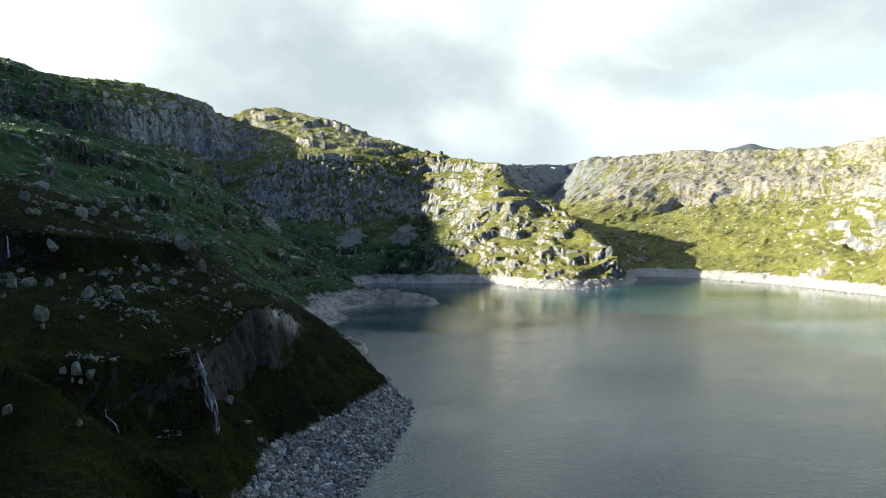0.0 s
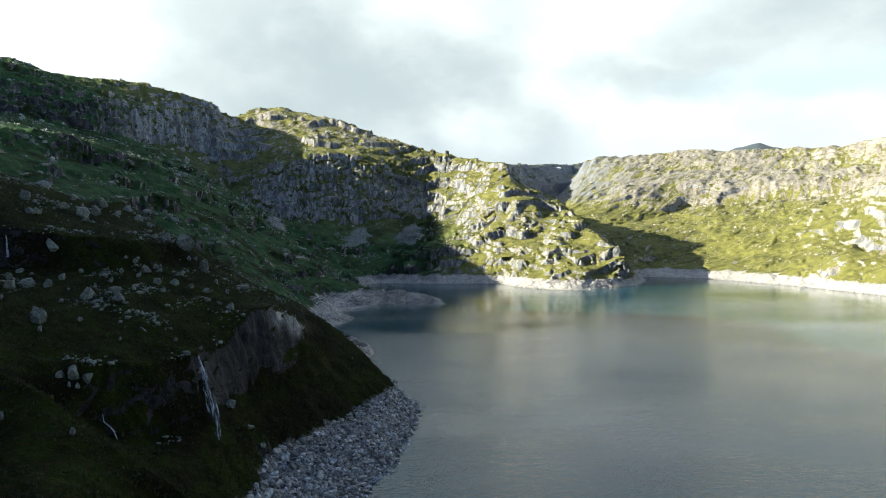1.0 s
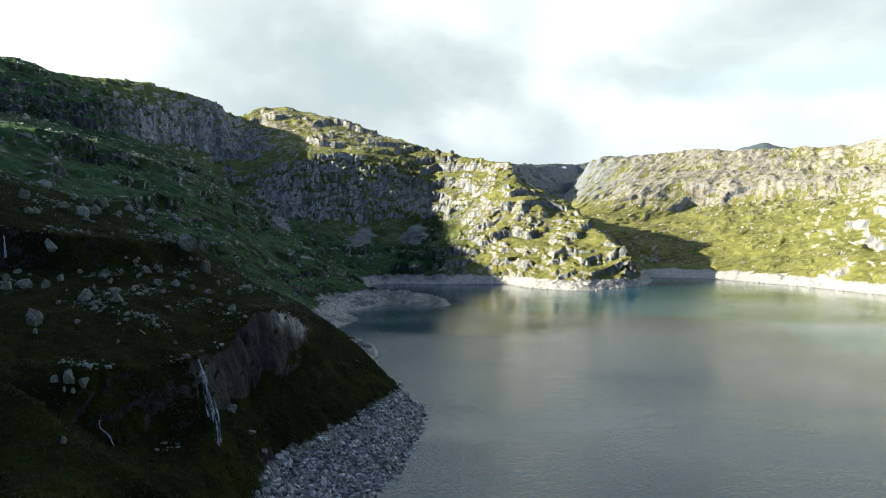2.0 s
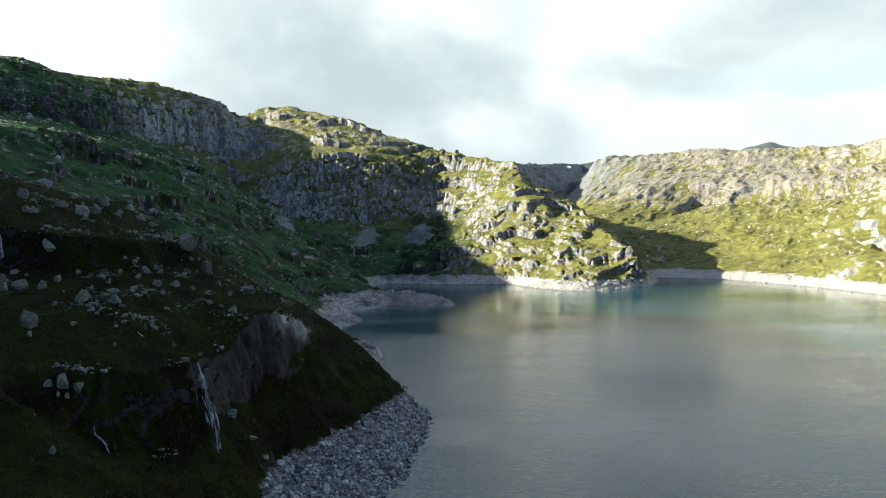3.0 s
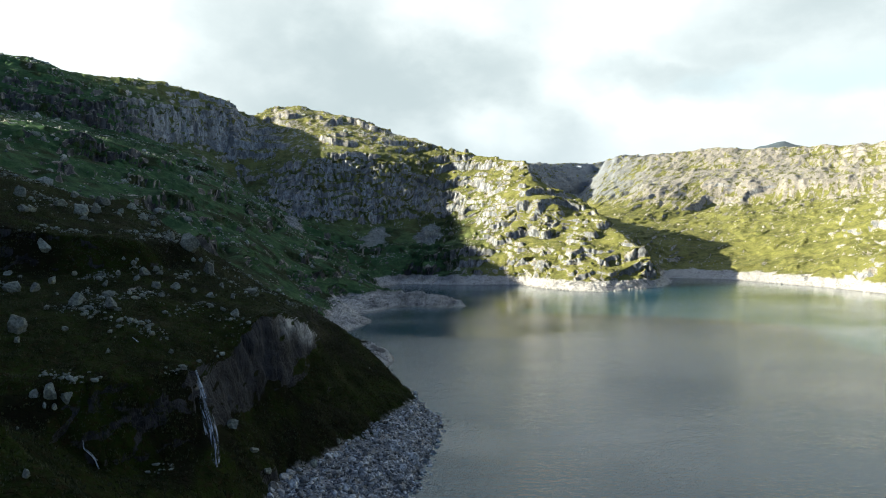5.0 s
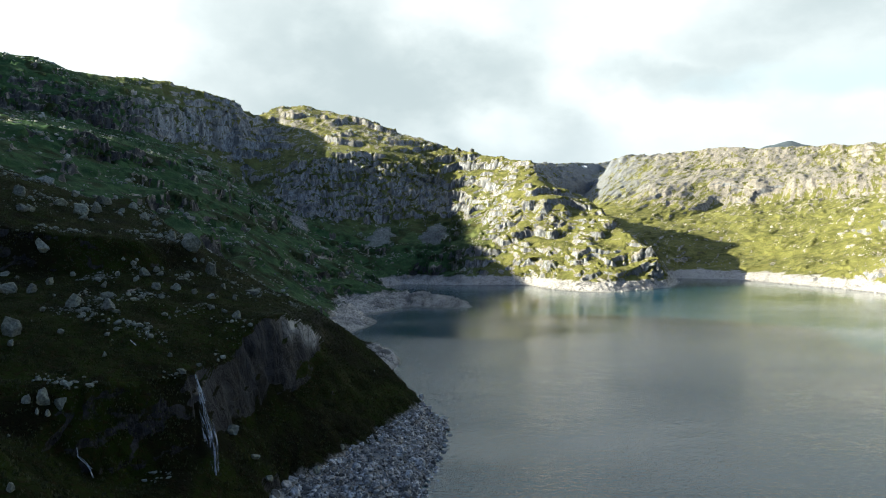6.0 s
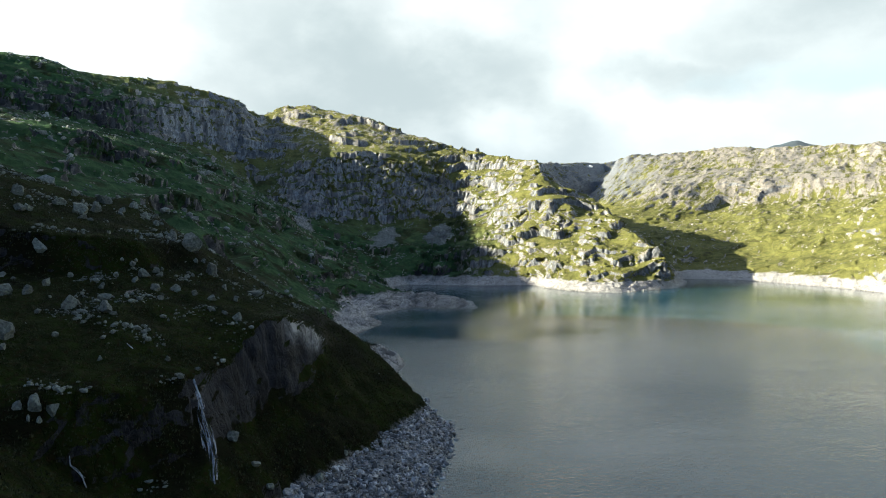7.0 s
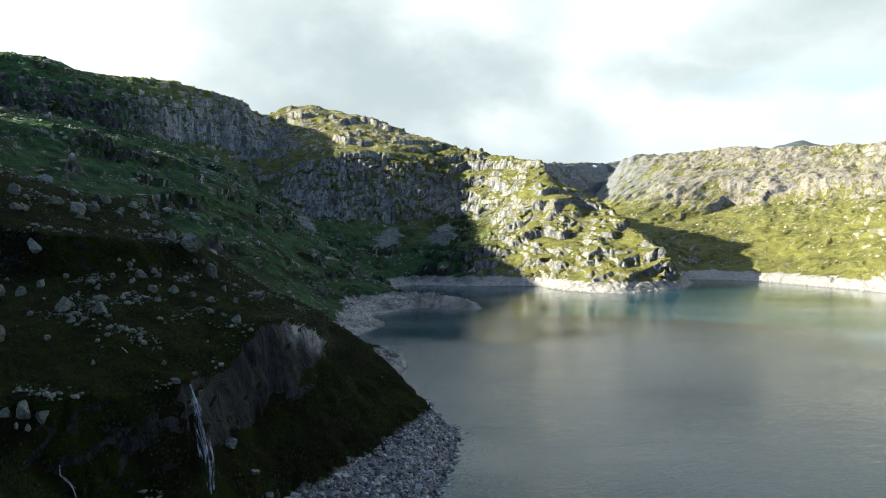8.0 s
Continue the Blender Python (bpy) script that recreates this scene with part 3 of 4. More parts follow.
    step = 19.0 + 10.0 * smooth(q[:, 0], 150, 400)
    level = (q[:, 2] + 34 * n90 + 24 * n48 + 11 * n22 + 4 * n11) / step
    whole = np.floor(level)
    riser = smooth(level - whole, 0.34, 0.70)
    bench = np.clip(0.30 + 1.1 * lumps(flat, 50, 13), 0.0, 0.7) * (1 - close) * smooth(steep, 0.015, 0.08) * (1 - smooth(steep, 0.30, 0.45))
    bench *= 1 - 0.55 * smooth(q[:, 0], 150, 350)
    q[:, 2] += dry * bench * (whole + riser - level) * step
    # gullies and ribs run down the sunlit eastern mountainside
    east = smooth(q[:, 0], 170, 280) * smooth(q[:, 2], 35, 90)
    fall_line = np.stack([0.87 * q[:, 0] - 0.49 * q[:, 1] + 14 * n48, 0.49 * q[:, 0] + 0.87 * q[:, 1], 0 * n48], -1)
    rib = 0.3 - abs(lumps(fall_line, (38, 190, 50), 21)) + 0.5 * (0.3 - abs(lumps(fall_line, (15, 80, 50), 22)))
    q[:, 2] += east * 9 * (rib - 0.2)
    steep, side, cell = lean(q.reshape(p.shape), 2)
    bare = smooth(q[:, 0], 120, 320) * smooth(q[:, 2], 80, 150) * (0.13 + 0.3 * n90) - 0.22 * close
    bare -= 0.12 * smooth(q[:, 0], 0, -60) * smooth(q[:, 1], 760, 620)
    bare -= 0.08 * smooth(q[:, 0], 220, 320) * smooth(q[:, 2], 95, 60)
    # the western slopes are smoother, with rock on their walls alone
    left = smooth(q[:, 0], -20, -90)
    rock = smooth(steep + (1 - 0.55 * left) * (0.34 * n22 + 0.30 * n11 + 0.2 * n5) + 0.03 - 0.06 * left + bare, 0.19, 0.33)
    # the sunlit side is rounded by ice, its rock lies in small slabs among the grass
    worn = 1 - 0.45 * smooth(q[:, 0], 150, 300)
    # small ledges, a few metres high, wherever rock comes through
    crag = smooth(n48 + 0.8 * n22 + 0.25 * steep, -0.16, 0.20) * (1 - close) * dry * (1 - 0.35 * smooth(q[:, 0], -40, 20) - 0.35 * smooth(q[:, 0], 160, 300)) * (1 - 0.8 * left * (1 - smooth(steep, 0.13, 0.28)))
    for tall, share in ((9.0, 0.8), (3.6, 0.22)):
        level = (q[:, 2] + 1.1 * tall * n22 + 1.0 * tall * n11 + 0.5 * tall * n5) / tall
        whole = np.floor(level)
        q[:, 2] += crag * share * mid * (whole + smooth(level - whole, 0.38, 0.72) - level) * tall
    # humps and hollows; domes with sharp clefts between them on the rock
    lift = (0.5 + 0.3 * mid) * n5 + (0.3 + 0.15 * close) * n2 + (0.13 + 0.1 * close) * n1
    lift += rock * worn * mid * (4.2 * abs(n22) + 1.8 * abs(n11) + 0.6 * abs(n5) - 1.0 + 0.2 * n2)
    size = np.where(far < 280, 2.2, np.where(q[:, 0] < 0, 7.0, 4.5))
    bent = q + 1.2 * np.stack([n5 + n11, n2 + n11, n11], -1)
    own, joint = blocks(bent * (1, 1, 0.38), size[:, None])
    own2, joint2 = blocks(bent * (1, 1, 0.45), 2.6 * size[:, None], 5)
    chunk = size * (0.26 * (own - 0.4) + 0.24 * (own2 - 0.4) - 0.13 * (1 - smooth(joint, 0.0, 0.2)) - 0.24 * (1 - smooth(joint2, 0.0, 0.12)))
    wall = smooth(steep, 0.16, 0.38) * dry
    q[:, 2] += dry * (lift + rock * worn * chunk * (0.15 - 0.10 * left))
    # upright ribs, cut by narrow clefts, and level ledges on the walls
    tall_rib, thin_rib = lumps(q, (15, 15, 75), 8), lumps(q, (5.5, 5.5, 32), 9)
    ribs = 5.0 * tall_rib + 2.0 * thin_rib - 4.0 * (1 - smooth(abs(tall_rib), 0.0, 0.06)) - 2.0 * (1 - smooth(abs(thin_rib), 0.0, 0.09))
    calm = 1 - 0.6 * smooth(q[:, 0], 150, 300)
    ribs = calm * (mid * (ribs + 2.4 * lumps(q, (40, 40, 7), 14)) + chunk * (0.5 - 0.2 * left))
    ribs = ribs * (1 - 0.55 * close) + close * (0.30 * lumps(q, (1.6, 1.6, 9), 10) + 0.9 * lumps(q, (5, 5, 4), 15) + 0.4 * lumps(q, (2.2, 2.2, 1.8), 16) - 0.35 * (1 - smooth(abs(thin_rib), 0.0, 0.08)))
    q[:, :2] += side * (wall * ribs)[:, None]
    # weather the near walls smooth again
    g, near_wall = q.reshape(p.shape).copy(), (wall * close).reshape(shape)[..., None]
    for _ in range(2):
        soft = (np.roll(g, 1, 1) + np.roll(g, -1, 1) + 2 * g + np.roll(g, 1, 0) + np.roll(g, -1, 0)) / 6
        soft[:, :2], soft[:, -2:] = g[:, :2], g[:, -2:]
        g += near_wall * (soft - g)
    q = g.reshape(-1, 3)
    # the drawn-down shore is rough bare rock
    shore = smooth(q[:, 2], -0.5, 1.5) * smooth(q[:, 2], 11.0, 6.0)
    strata = lumps(np.stack([0.8 * q[:, 0] + 0.6 * q[:, 1], 0.8 * q[:, 1] - 0.6 * q[:, 0], q[:, 2]], -1), (16, 3.4, 9), 19)
    q[:, 2] += shore * (0.9 * n5 + 0.6 * n2 + 0.25 * n1 + 0.25 * chunk + smooth(far, 215, 240) * smooth(far, 600, 540) * (1.3 - 5.0 * abs(strata)))
    # seams lie in the hollows between strata, where shade is coloured in too
    seam_shade = smooth(far, 225, 250) * smooth(far, 680, 580) * smooth(abs(strata) + 0.25 * n5, 0.20, 0.34) * 0.85
    # heather cover, laid also where the western slopes get shade painted into their colour
    heath_shade = np.maximum(smooth(far, 460, 280) * smooth(q[:, 0], 80, 20), 0.92 * smooth(q[:, 1], 900, 680) * smooth(q[:, 0], 40, -40))

    scree = np.zeros(len(q))
    for cx, cy, wide, long in SCREES:
        u = (q[:, 0] - cx) / (wide * (1 + 0.6 * np.clip((cy - q[:, 1]) / long, -1, 1))) + 0.8 * n22
        v = (q[:, 1] - cy) / long + 0.5 * n22
        scree = np.maximum(scree, np.clip(1.25 - np.hypot(u, v), 0, 1))
    # turf grows on the ledges of the shaded walls; bare slabs show all over the sunlit mountainside
    final, _, _ = lean(q.reshape(p.shape), 1)
    slabs = 0.5 * rock * (1 - 0.6 * smooth(n22 + 0.6 * n48 + 0.5 * n11, 0.02, 0.22) * smooth(q[:, 0], 20, -60) * smooth(far, 250, 400))
    slabs = np.maximum(slabs, smooth(q[:, 0], 150, 280) * (0.10 + 0.62 * smooth(q[:, 2], 60, 120) + 0.3 * n48 + 0.9 * east * (rib - 0.22)))
    slabs = np.maximum(slabs, smooth(q[:, 0], 20, -60) * smooth(far, 200, 280) * (0.13 + 0.4 * n22 + 0.3 * n11))
    slabs = np.maximum(slabs, 0.2 * smooth(q[:, 0], 0, 40) * smooth(q[:, 1], 540, 600))
    slabs = np.maximum(slabs, 0.75 * smooth(q[:, 1], 1230, 1400) * smooth(q[:, 0], 0.26 * q[:, 1], 0.22 * q[:, 1]))
    slabs += 0.75 * smooth(final - 0.16 * close, 0.20, 0.42) - 0.10 - 0.5 * close * smooth(q[:, 2], 27, 20) * smooth(q[:, 0], -46, -40)
    slabs += 0.35 * smooth(q[:, 2], 130, 175) * smooth(q[:, 0], 40, -40) * smooth(q[:, 0], -320, -270)
    # where the valley head takes its painted haze and shade
    far_haze_shade = smooth(q[:, 0], 0.30 * q[:, 1], 0.20 * q[:, 1]) * smooth(q[:, 1], 1120, 1300)
    # painted shade on near-shore rock steps, not the slab at the ledge's lake end
    step_shade = smooth(heath_shade, 0.6, 1.0) * (1 - 2 * smooth(q[:, 1], 154, 160) * smooth(q[:, 0], -47, -42) * smooth(q[:, 2] + 5 * n5, 25, 29))
    n, m = shape
    idx = np.arange(n * m).reshape(n, m)
    quads = np.stack([idx[:-1, :-1], idx[1:, :-1], idx[1:, 1:], idx[:-1, 1:]], -1).reshape(-1, 4)
    quads = np.concatenate([quads, np.stack([idx[-1, :-1], idx[0, :-1], idx[0, 1:], idx[-1, 1:]], -1)])
    # which landform each face belongs to, by its plan
    cx, cy = p.reshape(-1, 3)[quads[:, 0], 0], p.reshape(-1, 3)[quads[:, 0], 1]
    dry_land = p.reshape(-1, 3)[quads].max(1)[:, 2] > 0.3
    zone = np.zeros(len(quads), int)
    zone[dry_land & (cx < 0) & (cy > 330) & (cy - 0.25 * cx > 395)] = 1
    zone[dry_land & (cx > -20) & (cy > 560) & (cx < 215)] = 2
    zone[dry_land & (cx > 215) & (cy > 100)] = 3
    zone[dry_land & (cx > 160) & (cx < 215) & (cy > 760)] = 3
    zone[dry_land & (cy > 1230) & (cx < 0.24 * cy)] = 4
    for k, (name, label, category) in enumerate(LANDFORMS):
        part_of = quads[zone == k]
        used, local = np.unique(part_of, return_inverse=True)
        mesh = bpy.data.meshes.new(name)
        mesh.vertices.add(len(used))
        mesh.vertices.foreach_set("co", q[used].ravel())
        mesh.loops.add(part_of.size)
        mesh.loops.foreach_set("vertex_index", local.ravel().astype(np.int32))
        mesh.polygons.add(len(part_of))
        mesh.polygons.foreach_set("loop_start", np.arange(0, part_of.size, 4, dtype=np.int32))
        mesh.polygons.foreach_set("use_smooth", np.ones(len(part_of), bool))
        mesh.update(calc_edges=True)
        mesh.validate()
        for key, values in (("rock", slabs), ("scree", scree), ("heath_shade", heath_shade), ("step_shade", step_shade), ("far_haze_shade", far_haze_shade), ("seam_shade", seam_shade)):
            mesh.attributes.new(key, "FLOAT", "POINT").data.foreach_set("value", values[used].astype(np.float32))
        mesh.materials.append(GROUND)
        tagged(new(name, mesh), label, category, kind="structure")
    return q, rock, steep, cell, scree


LANDFORMS = [
    ("ground", "dark heather slope with rock steps running down to the reservoir", "hillside"),
    ("mountain", "rugged grassy mountain with grey cliffs above a shaded bay", "mountain"),
    ("headland", "sunlit rocky headland with grass ledges above pale shore rock", "headland"),
    ("mountain", "sunlit pale rocky mountainside with yellow-green lower slopes", "mountain"),
    ("mountain", "distant dark mountain wall at the head of the valley", "mountain"),
]
# fans of loose stones under the cliffs: middle, half width, half length
SCREES = [(-98, 745, 14, 42), (-42, 765, 16, 40), (-175, 690, 12, 25)]
LAND, ROCKY, STEEP, CELL, SCREE = build_ground()

# ---------------------------------------------------------------- the lake


def build_lake():
    mesh = bpy.data.meshes.new("lake")
    bm = bmesh.new()
    bmesh.ops.create_grid(bm, x_segments=24, y_segments=24, size=1)
    for v in bm.verts:
        v.co.x, v.co.y = v.co.x * 330 + 160, v.co.y * 640 + 140
    bm.to_mesh(mesh)
    bm.free()
    mesh.materials.append(WATER)
    return tagged(new("lake", mesh), "calm grey-green reservoir water with fine ripples", "lake", kind="structure")


build_lake()

# ---------------------------------------------------------------- loose stones
# boulders that stand out on the near slope: x, y, width, height
BOULDERS_UPPER = [(-99.1, 188, 4.6, 3.2), (-99.3, 194.1, 3.3, 2.9), (-96.1, 183.2, 2.7, 1.2), (-106.5, 210.4, 5.9, 2.2), (-105.6, 190, 4, 1.7), (-113.8, 209.8, 3.2, 1.8), (-114.7, 187.2, 4, 2.5), (-105.7, 174.3, 3, 1.6), (-104.7, 176.7, 2.7, 1.6), (-98.8, 205.6, 1.9, 1.7), (-99.4, 213.8, 2.7, 1.8), (-94.7, 210, 2.7, 1.8), (-93.9, 214.9, 1.9, 1.6), (-88.5, 204.3, 1.8, 1.7), (-77.1, 188.5, 2.7, 1.9), (-70.3, 184.3, 6.2, 4.1), (-63.3, 177.4, 3.4, 4.3), (-67.8, 180, 1.3, 1.5), (-67, 182.4, 1.3, 1.7), (-70.8, 161.6, 2.6, 2), (-69, 164.8, 1.8, 1), (-92.5, 161.3, 3.1, 2.5)]
BOULDERS_MIDDLE = [(-96.1, 154.9, 2.1, 1), (-93.3, 147, 2, 1.7), (-88, 138.7, 3, 1.9), (-86.7, 142.2, 4.2, 2.2), (-83.5, 144, 2.8, 1.6), (-84.1, 150.3, 2, 2), (-72.8, 138.5, 3.1, 4.2), (-74.5, 152.6, 1.4, 1.3), (-65.4, 138.4, 3.3, 2.1), (-70.3, 146.2, 3.2, 1.2), (-65.6, 156.5, 2.3, 1.6), (-63.3, 159.3, 2.6, 1.3), (-62.4, 150.9, 1.6, 0.9), (-59.2, 159.5, 1.7, 1), (-57.4, 170.9, 1.5, 1.4), (-55.9, 159.5, 2, 1), (-53, 165.1, 1.4, 1.3), (-50.7, 153.3, 1.3, 1.1), (-48, 151.6, 1.9, 2.1), (-53.4, 152.4, 1.1, 0.9), (-72.4, 122.9, 3.8, 3.6), (-83.5, 129, 1.3, 1.8)]
BOULDERS_LOWER = [(-75, 134.1, 1.3, 0.9), (-67.3, 126.7, 1.4, 0.6), (-59.1, 109.7, 2.5, 3.6), (-57.4, 110.3, 1.9, 1.8), (-60.8, 108.3, 1.3, 1.4), (-59, 107.9, 1, 1.4), (-58.1, 108.8, 1, 1), (-42.5, 79, 1.1, 0.7), (-52, 80.8, 1.6, 1.1), (-58.3, 123.1, 0.9, 0.8), (-70.1, 119.2, 1.4, 0.9), (-67.4, 126.6, 1.4, 0.7), (-51.2, 129.5, 0.9, 0.8), (-47.5, 125.5, 0.9, 0.6), (-27, 149.8, 1.3, 1.2), (-29.8, 140, 1.6, 2.6), (-37.6, 130.4, 2.1, 0.9), (-35.1, 129.1, 1.8, 0.8), (-52.5, 176.3, 4.3, 1.1), (-41.3, 129.6, 2.8, 1.2)]
FALL = [(-46.2, 127.1, 27), (-45.7, 126.8, 25.8), (-44.9, 126, 24.5), (-44.2, 125.3, 22.9), (-43.2, 124, 21.1), (-42.2, 122.9, 19.6), (-41.5, 122.2, 18.1), (-40.4, 120.1, 16.3), (-39.3, 117.6, 14.7), (-38, 114.5, 13.3)]
RILL_LOW = [(-54.5, 108.8, 21.2), (-54, 108.3, 20.2), (-53, 108.3, 19.3), (-52.4, 108.3, 18.6), (-51.6, 107.7, 17.7)]
RILL_WEST = [(-101.3, 158.2, 48.8), (-100.7, 157.5, 46.9), (-99.9, 156.4, 43.8)]
RILL_MID = [(-57.6, 129.2, 32), (-56.3, 128.4, 31.3)]

NEAR = np.hypot(LAND[:, 0], LAND[:, 1]) < 340
NEAR_LAND = LAND[NEAR]


def height_at(x, y):
    """The ground's height on the near slopes."""
    d = (NEAR_LAND[:, 0] - x) ** 2 + (NEAR_LAND[:, 1] - y) ** 2
    return float(NEAR_LAND[np.argpartition(d, 4)[:4], 2].mean())


def boulder_mesh(seed, detail, mat, flat=0.8, cuts=9):
    """An angular boulder about 1 m across: a ball with cut faces, chipped edges and rough skin."""
    rnd = random.Random(seed)
    bm = bmesh.new()
    bmesh.ops.create_icosphere(bm, subdivisions=detail, radius=0.62)
    planes = []
    for _ in range(cuts):
        v = Vector((rnd.gauss(0, 1), rnd.gauss(0, 1), rnd.gauss(0, 0.8))).normalized()
        planes.append((v, rnd.uniform(0.24, 0.44)))
    off = Vector((rnd.random() * 50, rnd.random() * 50, rnd.random() * 50))
    for v in bm.verts:
        for nrm, d in planes:
            over = v.co.dot(nrm) - d
            if over > 0:
                v.co -= nrm * over * 0.95
        v.co += v.co.normalized() * (0.06 * noise.noise(v.co * 2.6 + off) + 0.035 * noise.noise(v.co * 7 + off) + 0.02 * noise.noise(v.co * 16 + off))
        v.co.z *= flat
    low = min(v.co.z for v in bm.verts)
    for v in bm.verts:
        v.co.z = max(v.co.z, low * 0.75)
    size = max(max(abs(v.co.x), abs(v.co.y)) for v in bm.verts) * 2
    high = max(v.co.z for v in bm.verts) - min(v.co.z for v in bm.verts)
    base = min(v.co.z for v in bm.verts)
    for v in bm.verts:
        v.co = Vector((v.co.x / size, v.co.y / size, (v.co.z - base) / high))
    for f in bm.faces:
        f.smooth = False
    mesh = bpy.data.meshes.new("boulder")
    bm.to_mesh(mesh)
    bm.free()
    mesh.materials.append(mat)
    return mesh


BIG_SHAPES = [boulder_mesh(k, 4, SLOPE_STONE, cuts=12 + k % 5) for k in range(7)]
SMALL_SHAPES = [boulder_mesh(20 + k, 2, SLOPE_STONE, cuts=11) for k in range(8)]


def set_boulder(mesh, x, y, wide, high, rnd, label, group):
    ob = new("boulder", mesh)
    z = height_at(x, y) - 0.2 * min(high, 0.78 * wide)
    high = min(high, 0.78 * wide)
    m = pose(x, y, z, rnd.uniform(-16, 16), rnd.uniform(-16, 16), rnd.uniform(0, 360))
    ob.matrix_world = m @ Matrix.Diagonal((wide, wide * rnd.uniform(0.7, 0.95), high * 1.2, 1))
    return tagged(ob, label, "boulder", group)


def build_boulders():
    rnd = random.Random(11)
    for rows in (BOULDERS_UPPER, BOULDERS_MIDDLE, BOULDERS_LOWER):
        for k, (x, y, wide, high) in enumerate(rows):
            if wide > 3:
                label = "large pale grey boulder with lichen lying in heather"
            elif high > 0.8 * wide:
                label = "upright pale grey boulder half sunk in moss"
            elif high < 0.45 * wide:
                label = "low flat grey rock slab showing through the turf"
            else:
                label = "angular pale grey boulder lying on the grassy slope"
            set_boulder(BIG_SHAPES[rnd.randrange(7)], x, y, wide, high, rnd, label, "boulders on the near slope")
    # smaller ones between them
    r = np.random.RandomState(5)
    flat = np.hypot(LAND[:, 0], LAND[:, 1])
    ok = np.nonzero((flat > 85) & (flat < 235) & (LAND[:, 2] > 8.5) & (STEEP < 0.22) & (LAND[:, 0] < -14) & (LAND[:, 0] > -150) & (LAND[:, 1] > 90))[0]
    bunch = np.clip(0.25 + 2.2 * lumps(LAND[ok], 13, 31) + 1.2 * smooth(LAND[ok, 2], 30, 42), 0.02, 2)
    pick = r.choice(ok, 230, replace=False, p=(CELL[ok] * bunch) / (CELL[ok] * bunch).sum())
    for i in pick:
        wide = min(1.6, 0.38 * (1 - r.rand()) ** -0.55)
        set_boulder(SMALL_SHAPES[r.randint(8)], LAND[i, 0], LAND[i, 1], wide, wide * r.uniform(0.5, 0.9), rnd,
                    "small pale stone scattered in the dark heather", "small stones on the near slope")


ICO = bmesh.new()
bmesh.ops.create_icosphere(ICO, subdivisions=1, radius=1.0)
ICO_V = np.array([v.co for v in ICO.verts])
ICO_F = np.array([[v.index for v in f.verts] for f in ICO.faces])
ICO.free()


def stone_heap(name, places, sizes, mat, seed, sink=0.3):
    """Many rough stones in one mesh, each with 20 faces, a shape and a turn of its own."""
    r = np.random.RandomState(seed)
    n = len(places)
    v = ICO_V[None] * (1 + 0.38 * r.uniform(-1, 1, (n, len(ICO_V), 1)))
    v = v * (np.stack([r.uniform(0.75, 1.2, n), r.uniform(0.6, 1.0, n), r.uniform(0.42, 0.85, n)], -1) * sizes[:, None] / 2)[:, None]
    a = r.uniform(0, 2 * np.pi, n)
    ca, sa = np.cos(a)[:, None], np.sin(a)[:, None]
    v = np.stack([v[..., 0] * ca - v[..., 1] * sa, v[..., 0] * sa + v[..., 1] * ca, v[..., 2]], -1)
    v += places[:, None] + np.stack([np.zeros(n), np.zeros(n), sizes * (0.5 - sink) * 0.6], -1)[:, None]
    f = ICO_F[None] + (np.arange(n) * len(ICO_V))[:, None, None]
    mesh = bpy.data.meshes.new(name)
    f = f.reshape(-1, 3)
    mesh.vertices.add(n * len(ICO_V))
    mesh.vertices.foreach_set("co", v.ravel())
    mesh.loops.add(f.size)
    mesh.loops.foreach_set("vertex_index", f.ravel().astype(np.int32))
    mesh.polygons.add(len(f))
    mesh.polygons.foreach_set("loop_start", np.arange(0, f.size, 3, dtype=np.int32))
    mesh.polygons.foreach_set("use_smooth", np.zeros(len(f), bool))
    mesh.update(calc_edges=True)
    mesh.materials.append(mat)
    return mesh


def scatter(where, count, seed, bunch=None):
    r = np.random.RandomState(seed)
    i = np.nonzero(where)[0]
    wgt = CELL[i] * (1 if bunch is None else bunch[i])
    return r.choice(i, min(count, len(i)), replace=False, p=wgt / wgt.sum()), r


